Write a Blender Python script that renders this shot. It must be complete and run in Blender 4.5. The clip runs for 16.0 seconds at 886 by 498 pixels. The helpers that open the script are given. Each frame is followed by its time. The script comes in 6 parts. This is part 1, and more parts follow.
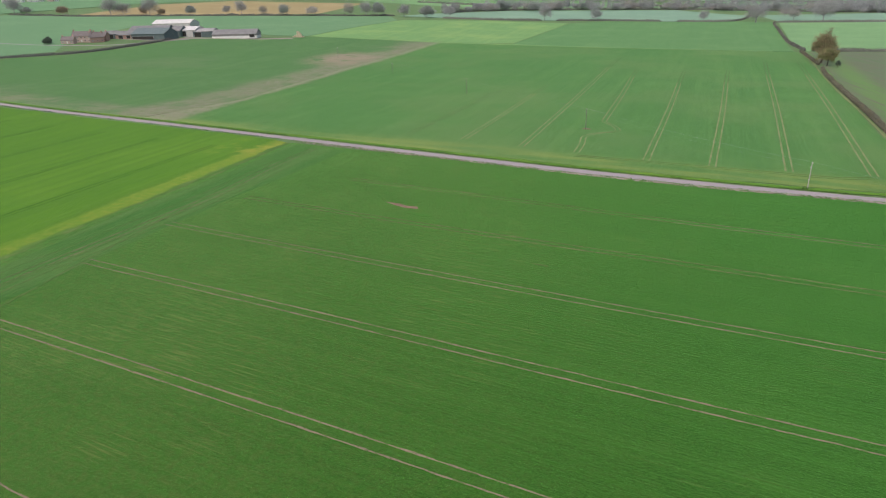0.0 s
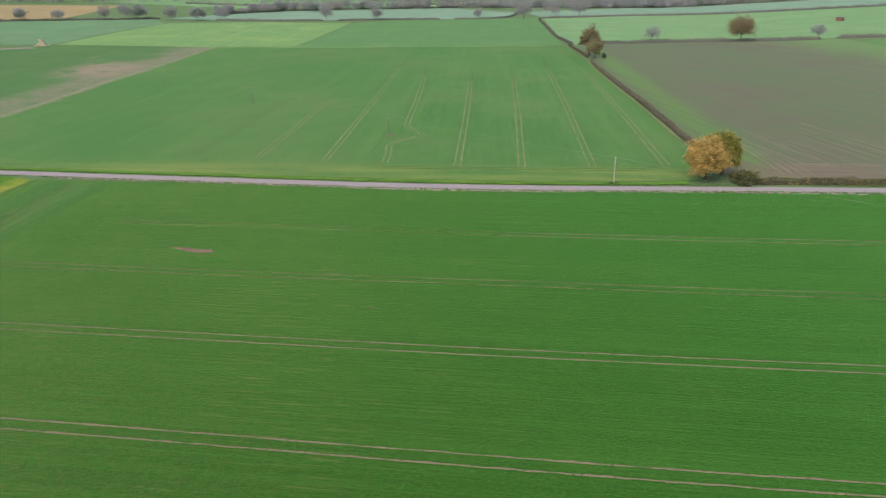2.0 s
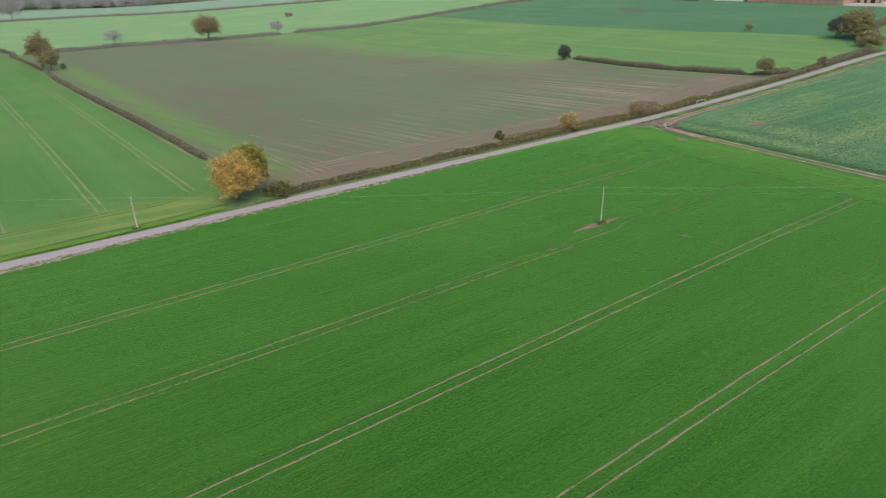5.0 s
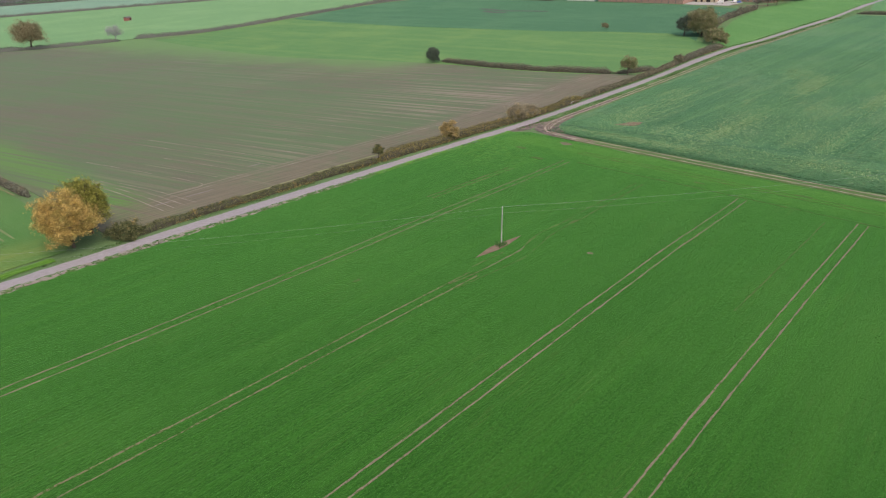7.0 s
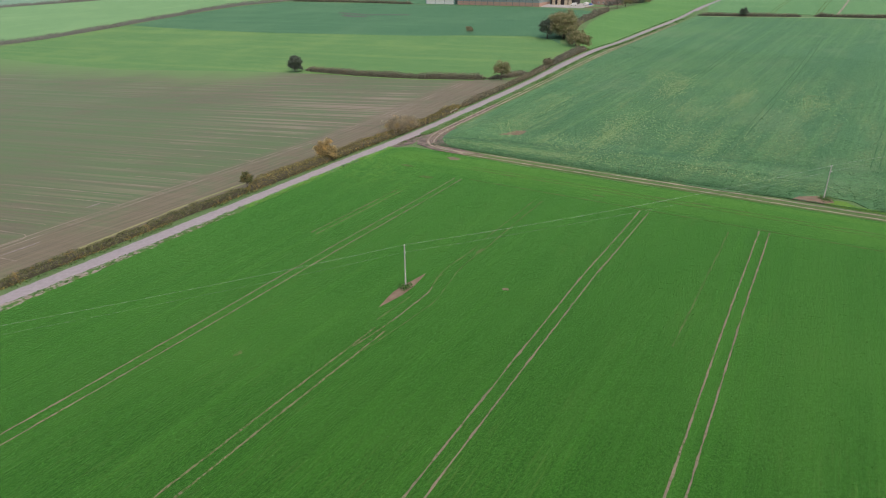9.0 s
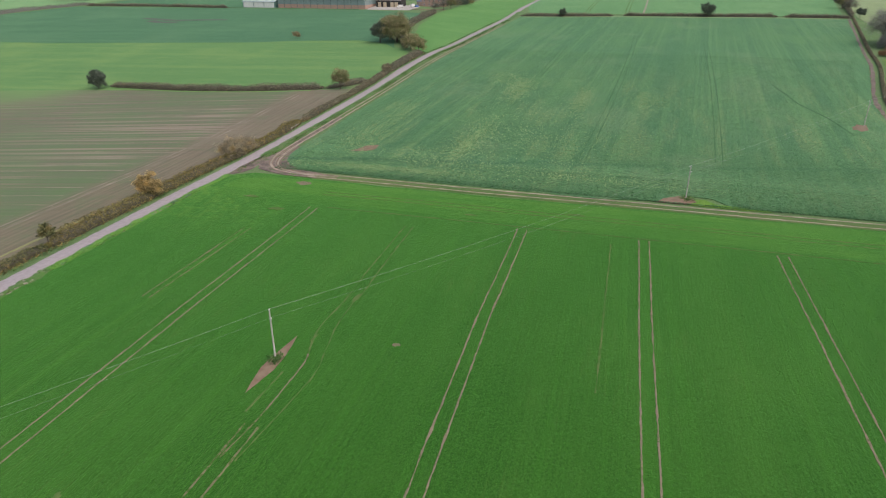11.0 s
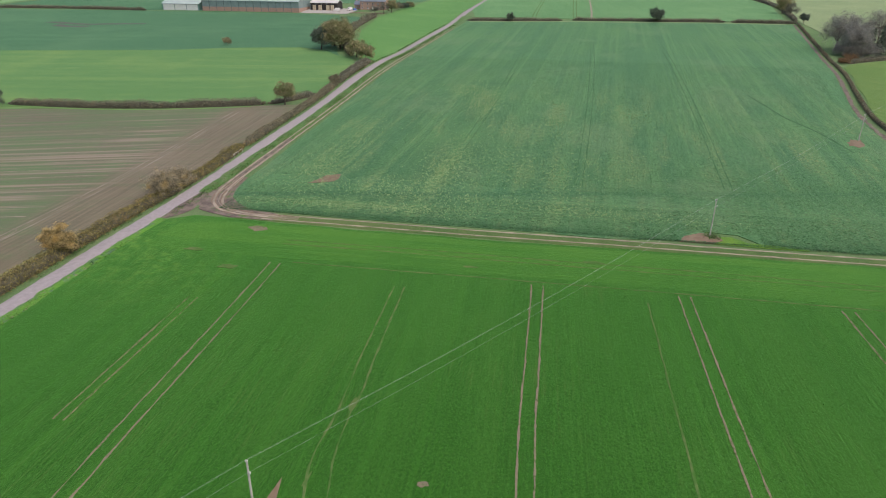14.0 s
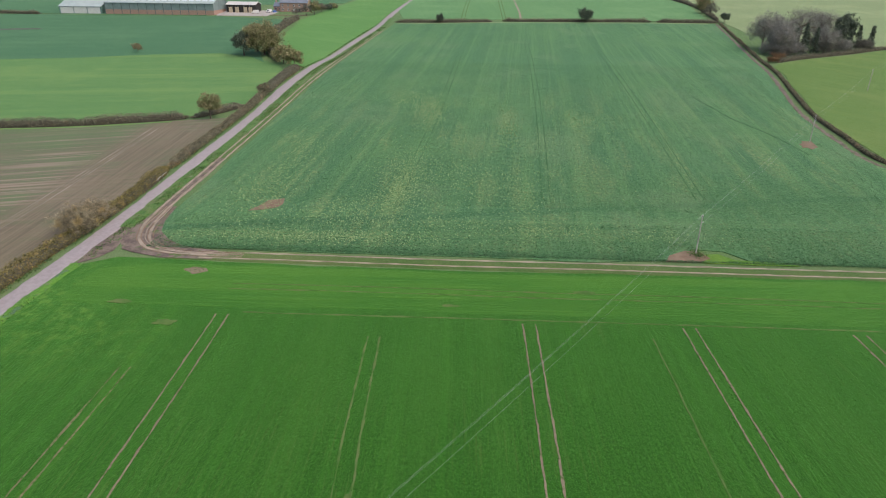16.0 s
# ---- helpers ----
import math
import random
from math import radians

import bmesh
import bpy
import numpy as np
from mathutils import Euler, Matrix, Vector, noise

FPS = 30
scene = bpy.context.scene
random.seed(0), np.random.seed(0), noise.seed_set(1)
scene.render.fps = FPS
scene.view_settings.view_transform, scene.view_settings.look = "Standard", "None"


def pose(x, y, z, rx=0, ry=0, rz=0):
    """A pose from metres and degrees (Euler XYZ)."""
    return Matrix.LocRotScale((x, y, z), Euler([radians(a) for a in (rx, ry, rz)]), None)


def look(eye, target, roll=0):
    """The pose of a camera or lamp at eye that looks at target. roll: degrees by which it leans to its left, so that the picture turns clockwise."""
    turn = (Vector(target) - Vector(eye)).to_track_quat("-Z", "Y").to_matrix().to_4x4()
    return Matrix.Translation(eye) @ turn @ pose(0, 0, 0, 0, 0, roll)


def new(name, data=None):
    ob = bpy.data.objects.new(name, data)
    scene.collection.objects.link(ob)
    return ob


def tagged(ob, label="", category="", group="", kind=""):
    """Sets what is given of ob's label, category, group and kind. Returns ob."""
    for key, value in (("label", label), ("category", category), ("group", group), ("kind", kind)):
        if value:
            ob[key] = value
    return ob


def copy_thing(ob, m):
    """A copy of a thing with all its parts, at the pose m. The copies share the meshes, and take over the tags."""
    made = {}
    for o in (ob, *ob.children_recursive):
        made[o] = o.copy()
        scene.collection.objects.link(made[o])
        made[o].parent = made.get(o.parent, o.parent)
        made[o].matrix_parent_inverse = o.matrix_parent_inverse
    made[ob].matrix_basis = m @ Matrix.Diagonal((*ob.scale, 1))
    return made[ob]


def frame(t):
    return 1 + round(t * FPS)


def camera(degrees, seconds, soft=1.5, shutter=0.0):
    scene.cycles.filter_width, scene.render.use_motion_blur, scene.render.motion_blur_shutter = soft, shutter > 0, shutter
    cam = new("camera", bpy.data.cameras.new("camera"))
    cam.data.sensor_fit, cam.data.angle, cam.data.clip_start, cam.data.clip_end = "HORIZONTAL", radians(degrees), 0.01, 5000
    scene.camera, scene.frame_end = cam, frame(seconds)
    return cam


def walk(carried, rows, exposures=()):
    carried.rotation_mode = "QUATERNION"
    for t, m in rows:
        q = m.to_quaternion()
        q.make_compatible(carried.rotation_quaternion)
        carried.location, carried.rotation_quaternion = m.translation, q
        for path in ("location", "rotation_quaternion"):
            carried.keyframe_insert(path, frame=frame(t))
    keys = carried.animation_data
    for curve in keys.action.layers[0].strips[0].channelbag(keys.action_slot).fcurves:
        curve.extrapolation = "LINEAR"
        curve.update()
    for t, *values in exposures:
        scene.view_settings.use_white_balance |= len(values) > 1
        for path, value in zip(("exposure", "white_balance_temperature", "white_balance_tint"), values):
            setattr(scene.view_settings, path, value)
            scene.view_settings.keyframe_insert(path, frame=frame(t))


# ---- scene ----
cam = camera(69.49, 16.0, soft=1.1, shutter=0.2)
# seconds, eye x y z, yaw, pitch, lean of the drone
ROWS = [
    (0, -0.57, 0.83, 51.17, 28.73, -22.10, -1.57),
    (0.5, -3.09, 5.20, 51.16, 27.54, -22.10, -1.61),
    (1, -5.50, 9.58, 51.15, 23.77, -22.19, -1.69),
    (1.5, -7.62, 14.00, 51.13, 17.47, -22.39, -1.77),
    (2, -9.33, 18.48, 51.10, 10.37, -22.64, -1.79),
    (2.5, -10.63, 22.88, 51.08, 3.19, -22.86, -1.77),
    (3, -11.54, 27.22, 51.09, -4.03, -23.10, -1.64),
    (3.5, -12.11, 31.33, 51.14, -11.32, -23.31, -1.51),
    (4, -12.15, 35.28, 51.23, -18.73, -23.51, -1.44),
    (4.5, -11.51, 39.28, 51.29, -26.24, -23.72, -1.25),
    (5, -10.24, 43.30, 51.32, -33.78, -23.86, -1.04),
    (5.2, -9.56, 44.86, 51.32, -36.81, -23.89, -0.94),
    (7.3, -0.67, 60.49, 51.09, -46.73, -23.95, -0.73),
    (7.5, 0.31, 62.02, 51.09, -47.63, -23.91, -0.66),
    (8, 3.01, 65.93, 51.08, -50.97, -23.89, -0.62),
    (8.5, 5.92, 69.80, 51.06, -54.58, -23.91, -0.51),
    (9, 9.00, 73.51, 51.05, -58.28, -23.92, -0.43),
    (9.5, 12.28, 77.02, 51.04, -61.99, -23.89, -0.27),
    (10, 15.71, 80.37, 51.04, -65.65, -23.91, -0.20),
    (10.2, 17.13, 81.64, 51.03, -67.16, -23.93, -0.19),
    (12.3, 32.34, 94.18, 50.67, -80.06, -23.73, 0.25),
    (12.5, 33.88, 95.40, 50.66, -80.10, -23.75, 0.36),
    (13, 37.94, 98.56, 50.64, -80.15, -23.74, 0.39),
    (13.5, 42.15, 101.71, 50.64, -80.15, -23.73, 0.45),
    (14, 46.37, 104.82, 50.65, -80.11, -23.72, 0.47),
    (14.5, 50.16, 107.78, 50.67, -80.03, -23.67, 0.38),
    (15, 53.58, 110.29, 50.66, -81.22, -23.71, 0.46),
    (15.5, 56.97, 112.65, 50.63, -86.68, -23.68, 0.57),
    (16, 60.43, 115.02, 50.60, -87.29, -23.66, 0.56),
]


def aim(x, y, z, yaw, pitch, lean):
    a, b = radians(yaw), radians(pitch)
    ahead = Vector((-math.sin(a) * math.cos(b), math.cos(a) * math.cos(b), math.sin(b)))
    return look((x, y, z), Vector((x, y, z)) + ahead, lean)


walk(cam, [(t, aim(*p)) for t, *p in ROWS])

# ---------------- light: a bright overcast sky ----------------
world = bpy.data.worlds.new("overcast_sky")
scene.world = world
world.use_nodes = True
wt = world.node_tree
sky = wt.nodes.new("ShaderNodeTexSky")
sky.sky_type = "NISHITA"
sky.sun_disc = False
sky.sun_elevation = radians(60)
sky.sun_rotation = radians(200)
sky.air_density, sky.dust_density, sky.ozone_density = 1.0, 6.0, 0.6
bg = wt.nodes["Background"]
wt.links.new(sky.outputs["Color"], bg.inputs["Color"])
bg.inputs["Strength"].default_value = 0.172
sun = new("sun", bpy.data.lights.new("sun", "SUN"))
sun.data.energy, sun.data.angle, sun.data.color = 0.82, radians(110), (0.97, 0.945, 1.10)
sun.matrix_world = look((0, 0, 300), (25, 75, 120))
scene.view_settings.exposure = -0.04

# ---------------- terrain ----------------


def soft(v, w):
    v = np.asarray(v, float) / w
    return w * np.logaddexp(0, v)


def high(x, y):
    """Height of the land: level round the road, rising to the east and to the north-west."""
    x, y = np.asarray(x, float), np.asarray(y, float)
    e = np.maximum(0, x - 540)
    k = 0.060 * soft(x - 178, 22) - np.where(e < 600, 0.03 * e, 18 + 0.06 * (e - 600))
    return k + 0.05 * np.minimum(soft(-0.97 * x + 0.24 * y - 400, 45), 1500)


def hz(x, y):
    return float(high(x, y))


# ---------------- node helpers ----------------


class Nodes:
    def __init__(self, name):
        self.mat = bpy.data.materials.new(name)
        self.mat.use_nodes = True
        self.t = self.mat.node_tree
        self.bsdf = self.t.nodes["Principled BSDF"]
        self.pos = self.t.nodes.new("ShaderNodeNewGeometry").outputs["Position"]

    def link(self, a, b):
        self.t.links.new(a, b)

    def put(self, value, socket):
        if hasattr(value, "is_linked"):
            self.link(value, socket)
        else:
            socket.default_value = value

    def math(self, op, a, b=0.0, c=0.0):
        n = self.t.nodes.new("ShaderNodeMath")
        n.operation = op
        for v, s in zip((a, b, c), n.inputs):
            self.put(v, s)
        return n.outputs[0]

    def coords(self, turn=0.0, scale=(1, 1, 1)):
        n = self.t.nodes.new("ShaderNodeMapping")
        n.vector_type = "TEXTURE"
        n.inputs["Rotation"].default_value = (0, 0, radians(turn))
        # the pattern keeps to the plan, whatever the slope
        n.inputs["Scale"].default_value = (scale[0], scale[1], 1e5)
        self.link(self.pos, n.inputs["Vector"])
        return n.outputs[0]

    def noise(self, scale, detail=3.0, rough=0.55, coords=None):
        n = self.t.nodes.new("ShaderNodeTexNoise")
        n.inputs["Scale"].default_value = scale
        n.inputs["Detail"].default_value = detail
        n.inputs["Roughness"].default_value = rough
        self.link(coords if coords is not None else self.pos, n.inputs["Vector"])
        return n.outputs[0]

    def ramp(self, v, lo, hi):
        n = self.t.nodes.new("ShaderNodeMapRange")
        n.interpolation_type = "SMOOTHSTEP"
        self.put(v, n.inputs["Value"])
        n.inputs["From Min"].default_value, n.inputs["From Max"].default_value = lo, hi
        return n.outputs[0]

    def mix(self, f, a, b):
        n = self.t.nodes.new("ShaderNodeMix")
        n.data_type = "RGBA"
        self.put(f, n.inputs[0])
        for v, s in ((a, n.inputs[6]), (b, n.inputs[7])):
            self.put((*v, 1) if isinstance(v, tuple) else v, s)
        return n.outputs[2]

    def axes(self):
        n = self.t.nodes.new("ShaderNodeSeparateXYZ")
        self.link(self.pos, n.inputs[0])
        return n.outputs[0], n.outputs[1], n.outputs[2]

    def along(self, ax, ay, c):
        """ax * x + ay * y + c"""
        x, y, _ = self.axes()
        return self.math("ADD", self.math("MULTIPLY", x, ax), self.math("MULTIPLY_ADD", y, ay, c))

    def band(self, d, half, soft_edge):
        return self.math("SUBTRACT", 1.0, self.ramp(self.math("ABSOLUTE", d), half - soft_edge, half + soft_edge))

    def island(self):
        g = self.t.nodes.new("ShaderNodeNewGeometry")
        return g.outputs["Random Per Island"]

    def each(self):
        return self.t.nodes.new("ShaderNodeObjectInfo").outputs["Random"]

    def bump(self, v, strength, distance):
        n = self.t.nodes.new("ShaderNodeBump")
        n.inputs["Strength"].default_value, n.inputs["Distance"].default_value = strength, distance
        self.link(v, n.inputs["Height"])
        self.link(n.outputs[0], self.bsdf.inputs["Normal"])

    def done(self, color, rough=0.9, sheen=0.0, tint=(1, 1, 1), metal=0.0, spec=0.3):
        b = self.bsdf
        self.put((*color, 1) if isinstance(color, tuple) else color, b.inputs["Base Color"])
        self.put(rough, b.inputs["Roughness"])
        b.inputs["Metallic"].default_value = metal
        b.inputs["Specular IOR Level"].default_value = spec
        b.inputs["Sheen Weight"].default_value = sheen
        b.inputs["Sheen Roughness"].default_value = 0.45
        b.inputs["Sheen Tint"].default_value = (*tint, 1)
        return self.mat


def crop_nodes(name, base, dark, light, turn, streak=0.5, patch=0.5):
    """A young crop: drill rows along turn, patches of thicker and thinner growth."""
    n = Nodes(name)
    big = n.noise(0.022, 4, 0.6)
    mid = n.noise(0.16, 4, 0.6, n.coords(turn, (2.2, 1, 1)))
    rows = n.noise(1.0, 3, 0.7, n.coords(turn, (26, 0.42, 1)))
    wide = n.noise(1.0, 2, 0.5, n.coords(turn, (120, 2.2, 1)))
    fine = n.noise(2.8, 5, 0.75, n.coords(turn, (1.6, 1, 1)))
    c = n.mix(n.ramp(fine, 0.34, 0.66), dark, base)
    c = n.mix(n.math("MULTIPLY", n.ramp(rows, 0.48, 0.66), streak), c, light)
    c = n.mix(n.math("MULTIPLY", n.math("SUBTRACT", 1.0, n.ramp(rows, 0.34, 0.47)), streak), c, dark)
    c = n.mix(n.math("MULTIPLY", n.ramp(wide, 0.42, 0.68), streak * 0.7), c, dark)
    c = n.mix(n.math("MULTIPLY", n.ramp(big, 0.45, 0.72), patch), c, light)
    c = n.mix(n.math("MULTIPLY", n.ramp(mid, 0.5, 0.75), patch * 0.6), c, light)
    bands = n.noise(1.0, 3, 0.6, n.coords(turn, (340, 8.5, 1)))
    c = n.mix(n.math("MULTIPLY", n.ramp(bands, 0.50, 0.66), streak * 0.7), c, light)
    c = n.mix(n.math("MULTIPLY", n.math("SUBTRACT", 1.0, n.ramp(bands, 0.32, 0.47)), streak * 0.6), c, dark)
    n.bump(n.math("ADD", fine, n.math("MULTIPLY", rows, 0.7)), 0.8, 0.2)
    return n, c


SHEEN, TINT = 0.11, (0.6, 1.0, 0.5)


def crop(name, base, dark, light, turn, streak=0.5, patch=0.5, sheen=SHEEN, tint=TINT):
    n, c = crop_nodes(name, base, dark, light, turn, streak, patch)
    return n.done(c, 0.9, sheen, tint, 0, 0.2)


def leafy(name, dark, light, other=None, share=0.3):
    n = Nodes(name)
    r = n.island()
    c = n.mix(n.ramp(r, 0.05, 0.95), dark, light)
    # shaded gaps between leaf clumps, painted as dark patches into the leaf colour
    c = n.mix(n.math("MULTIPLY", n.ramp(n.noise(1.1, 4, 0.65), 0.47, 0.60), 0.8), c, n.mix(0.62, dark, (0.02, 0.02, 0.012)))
    if other:
        c = n.mix(n.ramp(n.noise(0.45, 3), 0.62 - share, 0.72 - share * 0.4), c, other)
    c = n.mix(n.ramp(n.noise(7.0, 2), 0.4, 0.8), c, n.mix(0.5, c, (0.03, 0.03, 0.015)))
    n.done(c, 0.75, 0.1, (1, 1, 0.9), 0, 0.25)
    through_leaf, both = n.t.nodes.new("ShaderNodeBsdfTranslucent"), n.t.nodes.new("ShaderNodeMixShader")
    n.link(c, through_leaf.inputs["Color"])
    both.inputs[0].default_value = 0.25
    n.link(n.bsdf.outputs[0], both.inputs[1])
    n.link(through_leaf.outputs[0], both.inputs[2])
    n.link(both.outputs[0], n.t.nodes["Material Output"].inputs["Surface"])
    return n.mat


def plain(name, a, b, scale, rough=0.8, metal=0.0, fine=9.0, bump=0.3):
    n = Nodes(name)
    c = n.mix(n.ramp(n.noise(scale, 4), 0.3, 0.75), a, b)
    f = n.noise(fine, 4, 0.7)
    c = n.mix(n.math("MULTIPLY", n.ramp(f, 0.45, 0.8), 0.35), c, tuple(v * 0.55 for v in a))
    n.bump(f, bump, 0.03)
    return n.done(c, rough, 0, (1, 1, 1), metal)


# ---------------- materials ----------------
GREEN, GREEN_D, GREEN_L = (0.0262, 0.114, 0.0095), (0.0150, 0.069, 0.0055), (0.053, 0.150, 0.020)
SOIL = (0.225, 0.165, 0.115)


def wheat_near():
    n, c = crop_nodes("wheat_near", GREEN, GREEN_D, GREEN_L, 1.4, 0.30, 0.3)
    # drill passes, three metres wide, some sown thicker than others
    wave = n.noise(1.0, 3, 0.6, n.coords(1.4, (160, 1.7, 1)))
    c = n.mix(n.math("MULTIPLY", n.ramp(wave, 0.50, 0.64), 0.16), c, (0.048, 0.19, 0.016))
    c = n.mix(n.math("MULTIPLY", n.math("SUBTRACT", 1.0, n.ramp(wave, 0.34, 0.48)), 0.18), c, (0.022, 0.105, 0.008))
    side = n.ramp(n.along(-0.04, 1, 0), 140, 162)
    lanes = n.noise(1.0, 3, 0.6, n.coords(2.2, (260, 1.9, 1)))
    c = n.mix(n.math("MULTIPLY", side, n.math("MULTIPLY", n.math("SUBTRACT", 1.0, n.ramp(lanes, 0.36, 0.50)), 0.6)), c, (0.014, 0.078, 0.004))
    c = n.mix(n.math("MULTIPLY", side, n.math("MULTIPLY", n.ramp(lanes, 0.52, 0.66), 0.35)), c, (0.050, 0.175, 0.013))
    # clump relief: its lit and shaded sides put into the colour
    clump = n.noise(2.9, 3, 0.7, n.coords(1.4, (1.2, 1, 1)))
    c = n.mix(n.math("MULTIPLY", n.ramp(clump, 0.51, 0.62), 0.32), c, GREEN_L)
    c = n.mix(n.math("MULTIPLY", n.math("SUBTRACT", 1.0, n.ramp(clump, 0.37, 0.49)), 0.36), c, (0.010, 0.052, 0.004))
    # gaps in single rows, where soil and stubble show
    thin = n.noise(0.5, 4, 0.7)
    gaps = n.ramp(n.noise(1.0, 2, 0.6, n.coords(1.4, (9, 0.36, 1))), 0.55, 0.67)
    patch = n.ramp(n.noise(0.03, 4, 0.6), 0.42, 0.62)
    west = n.math("SUBTRACT", 1.0, n.ramp(n.along(1, 0.12, 0), -95, 40))
    c = n.mix(n.math("MULTIPLY", gaps, n.math("MULTIPLY", patch, n.math("MULTIPLY_ADD", west, 0.56, 0.13))), c, (0.19, 0.195, 0.066))
    c = n.mix(n.math("MULTIPLY", west, n.math("MULTIPLY_ADD", n.ramp(n.noise(0.9, 4, 0.7), 0.4, 0.65), 0.46, 0.16)), c, (0.088, 0.104, 0.026))
    # thin, yellowing growth by the west headland and at the gateway corner
    c = n.mix(n.math("MULTIPLY", n.math("MULTIPLY", n.band(n.along(1, 0.12, 100), 26, 22), patch), n.math("MULTIPLY", n.ramp(thin, 0.46, 0.72), 0.6)), c, (0.12, 0.175, 0.045))
    gate = n.band(n.along(0.6, -0.8, 62), 14, 13)
    near = n.ramp(n.along(1, 0, 0), 120, 150)
    c = n.mix(n.math("MULTIPLY", n.math("MULTIPLY", gate, near), n.ramp(thin, 0.42, 0.7)), c, (0.10, 0.20, 0.03))
    return n.done(c, 0.9, 0.38, (0.39, 1.0, 0.25), 0, 0.10)


def wheat_yellow():
    """Yellowish wheat, bleached along its eastern edge and at the road corner."""
    n, c = crop_nodes("yellowish_wheat", (0.082, 0.21, 0.012), (0.055, 0.16, 0.009), (0.115, 0.235, 0.018), 98, 0.4, 0.45)
    wave = n.noise(1.0, 2, 0.5, n.coords(98, (160, 3.0, 1)))
    c = n.mix(n.math("MULTIPLY", n.ramp(wave, 0.46, 0.62), 0.5), c, (0.056, 0.16, 0.013))
    d = n.math("ADD", n.along(1, 0.152, 133), n.math("MULTIPLY", n.math("SUBTRACT", n.noise(0.07, 4, 0.65), 0.5), 7))
    strip = n.math("MULTIPLY", n.ramp(d, -11, -8.5), n.ramp(n.noise(0.05, 4, 0.6, n.coords(98, (3, 1, 1))), 0.22, 0.52))
    corner = n.math("MULTIPLY", n.ramp(d, -34, -14), n.math("MULTIPLY", n.band(n.along(-0.1, 1, -186), 10, 8), n.ramp(n.noise(0.10, 4, 0.65), 0.46, 0.62)))
    bleach = n.mix(n.ramp(n.noise(0.5, 4, 0.7), 0.35, 0.7), (0.125, 0.225, 0.018), (0.215, 0.265, 0.036))
    c = n.mix(n.math("MULTIPLY", strip, 0.75), c, bleach)
    c = n.mix(n.math("MULTIPLY", corner, 0.8), c, n.mix(n.noise(0.3, 3), (0.20, 0.27, 0.03), (0.32, 0.28, 0.055)))
    thin = n.mix(n.ramp(n.noise(0.45, 4, 0.7, n.coords(98, (4, 1, 1))), 0.35, 0.65), (0.046, 0.150, 0.016), (0.105, 0.175, 0.045))
    c = n.mix(n.ramp(d, -4.5, -2.5), c, thin)
    return n.done(c, 0.9, 0.07, (0.8, 1.0, 0.3), 0, 0.2)


def wheat_north():
    n, c = crop_nodes("wheat_north", (0.057, 0.172, 0.027), (0.038, 0.128, 0.019), (0.092, 0.203, 0.042), 96, 0.55, 0.45)
    c = n.mix(n.math("MULTIPLY", n.ramp(n.noise(0.012, 4, 0.6), 0.44, 0.62), 0.5), c, (0.105, 0.178, 0.046))
    edge = n.band(n.along(-0.012, 1, -195), 7, 7)
    c = n.mix(n.math("MULTIPLY", edge, n.ramp(n.noise(0.12, 3, 0.6, n.coords(1, (6, 1, 1))), 0.25, 0.7)), c, (0.19, 0.235, 0.05))
    # bare earth straggling in from the western boundary
    d = n.math("ADD", n.along(1, 0.19, 208.5), n.math("MULTIPLY", n.math("SUBTRACT", n.noise(0.06, 4, 0.6), 0.5), 12))
    c = n.mix(n.math("MULTIPLY", n.math("SUBTRACT", 1.0, n.ramp(d, -1, 7)), n.ramp(n.noise(0.3, 4, 0.65), 0.2, 0.55)), c, (0.21, 0.19, 0.125))
    return n.done(c, 0.9, 0.20, (0.6, 1.0, 0.5), 0, 0.2)


def stubble_brown():
    """Bare drilled land with a thin green flush, pale where the soil has slumped and dried."""
    n = Nodes("drilled_brown_field")
    rows = n.noise(1.0, 2, 0.5, n.coords(106.5, (150, 1.6, 1)))
    rows2 = n.noise(1.0, 3, 0.6, n.coords(106.5, (110, 2.0, 1)))
    passes = n.noise(1.0, 2, 0.5, n.coords(106.5, (200, 6, 1)))
    big = n.noise(0.011, 4, 0.6)
    mid = n.noise(0.07, 4, 0.65)
    fine = n.noise(1.4, 5, 0.75)
    c = n.mix(n.ramp(fine, 0.3, 0.75), (0.096, 0.088, 0.055), (0.148, 0.131, 0.085))
    c = n.mix(n.math("MULTIPLY", n.ramp(big, 0.34, 0.58), 0.8), c, (0.090, 0.139, 0.056))
    c = n.mix(n.math("MULTIPLY", n.ramp(mid, 0.45, 0.7), 0.5), c, (0.083, 0.151, 0.049))
    c = n.mix(n.math("MULTIPLY", n.math("SUBTRACT", 1.0, n.ramp(mid, 0.3, 0.46)), 0.4), c, (0.135, 0.102, 0.067))
    c = n.mix(n.math("MULTIPLY", n.ramp(passes, 0.46, 0.6), 0.35), c, (0.142, 0.117, 0.075))
    c = n.mix(n.math("MULTIPLY", n.ramp(rows, 0.46, 0.62), 0.55), c, (0.081, 0.143, 0.044))
    # dried pale seed rows, mostly near the headland and in the east
    south = n.math("SUBTRACT", 1.0, n.ramp(n.along(-0.12, 1, 0), 205, 262))
    east = n.ramp(n.along(1, 0, 0), 90, 190)
    where = n.math("MULTIPLY_ADD", south, 0.55, n.math("MULTIPLY_ADD", east, 0.4, 0.05))
    pale = n.math("MULTIPLY", n.ramp(n.noise(0.018, 4, 0.55), 0.40, 0.60), where)
    c = n.mix(n.math("MULTIPLY", pale, n.math("MULTIPLY", n.ramp(rows2, 0.44, 0.66), 0.75)), c, (0.281, 0.214, 0.168))
    c = n.mix(n.math("MULTIPLY", n.band(n.along(1, 0.088, -66), 6, 5), n.ramp(rows, 0.3, 0.55)), c, (0.097, 0.194, 0.036))
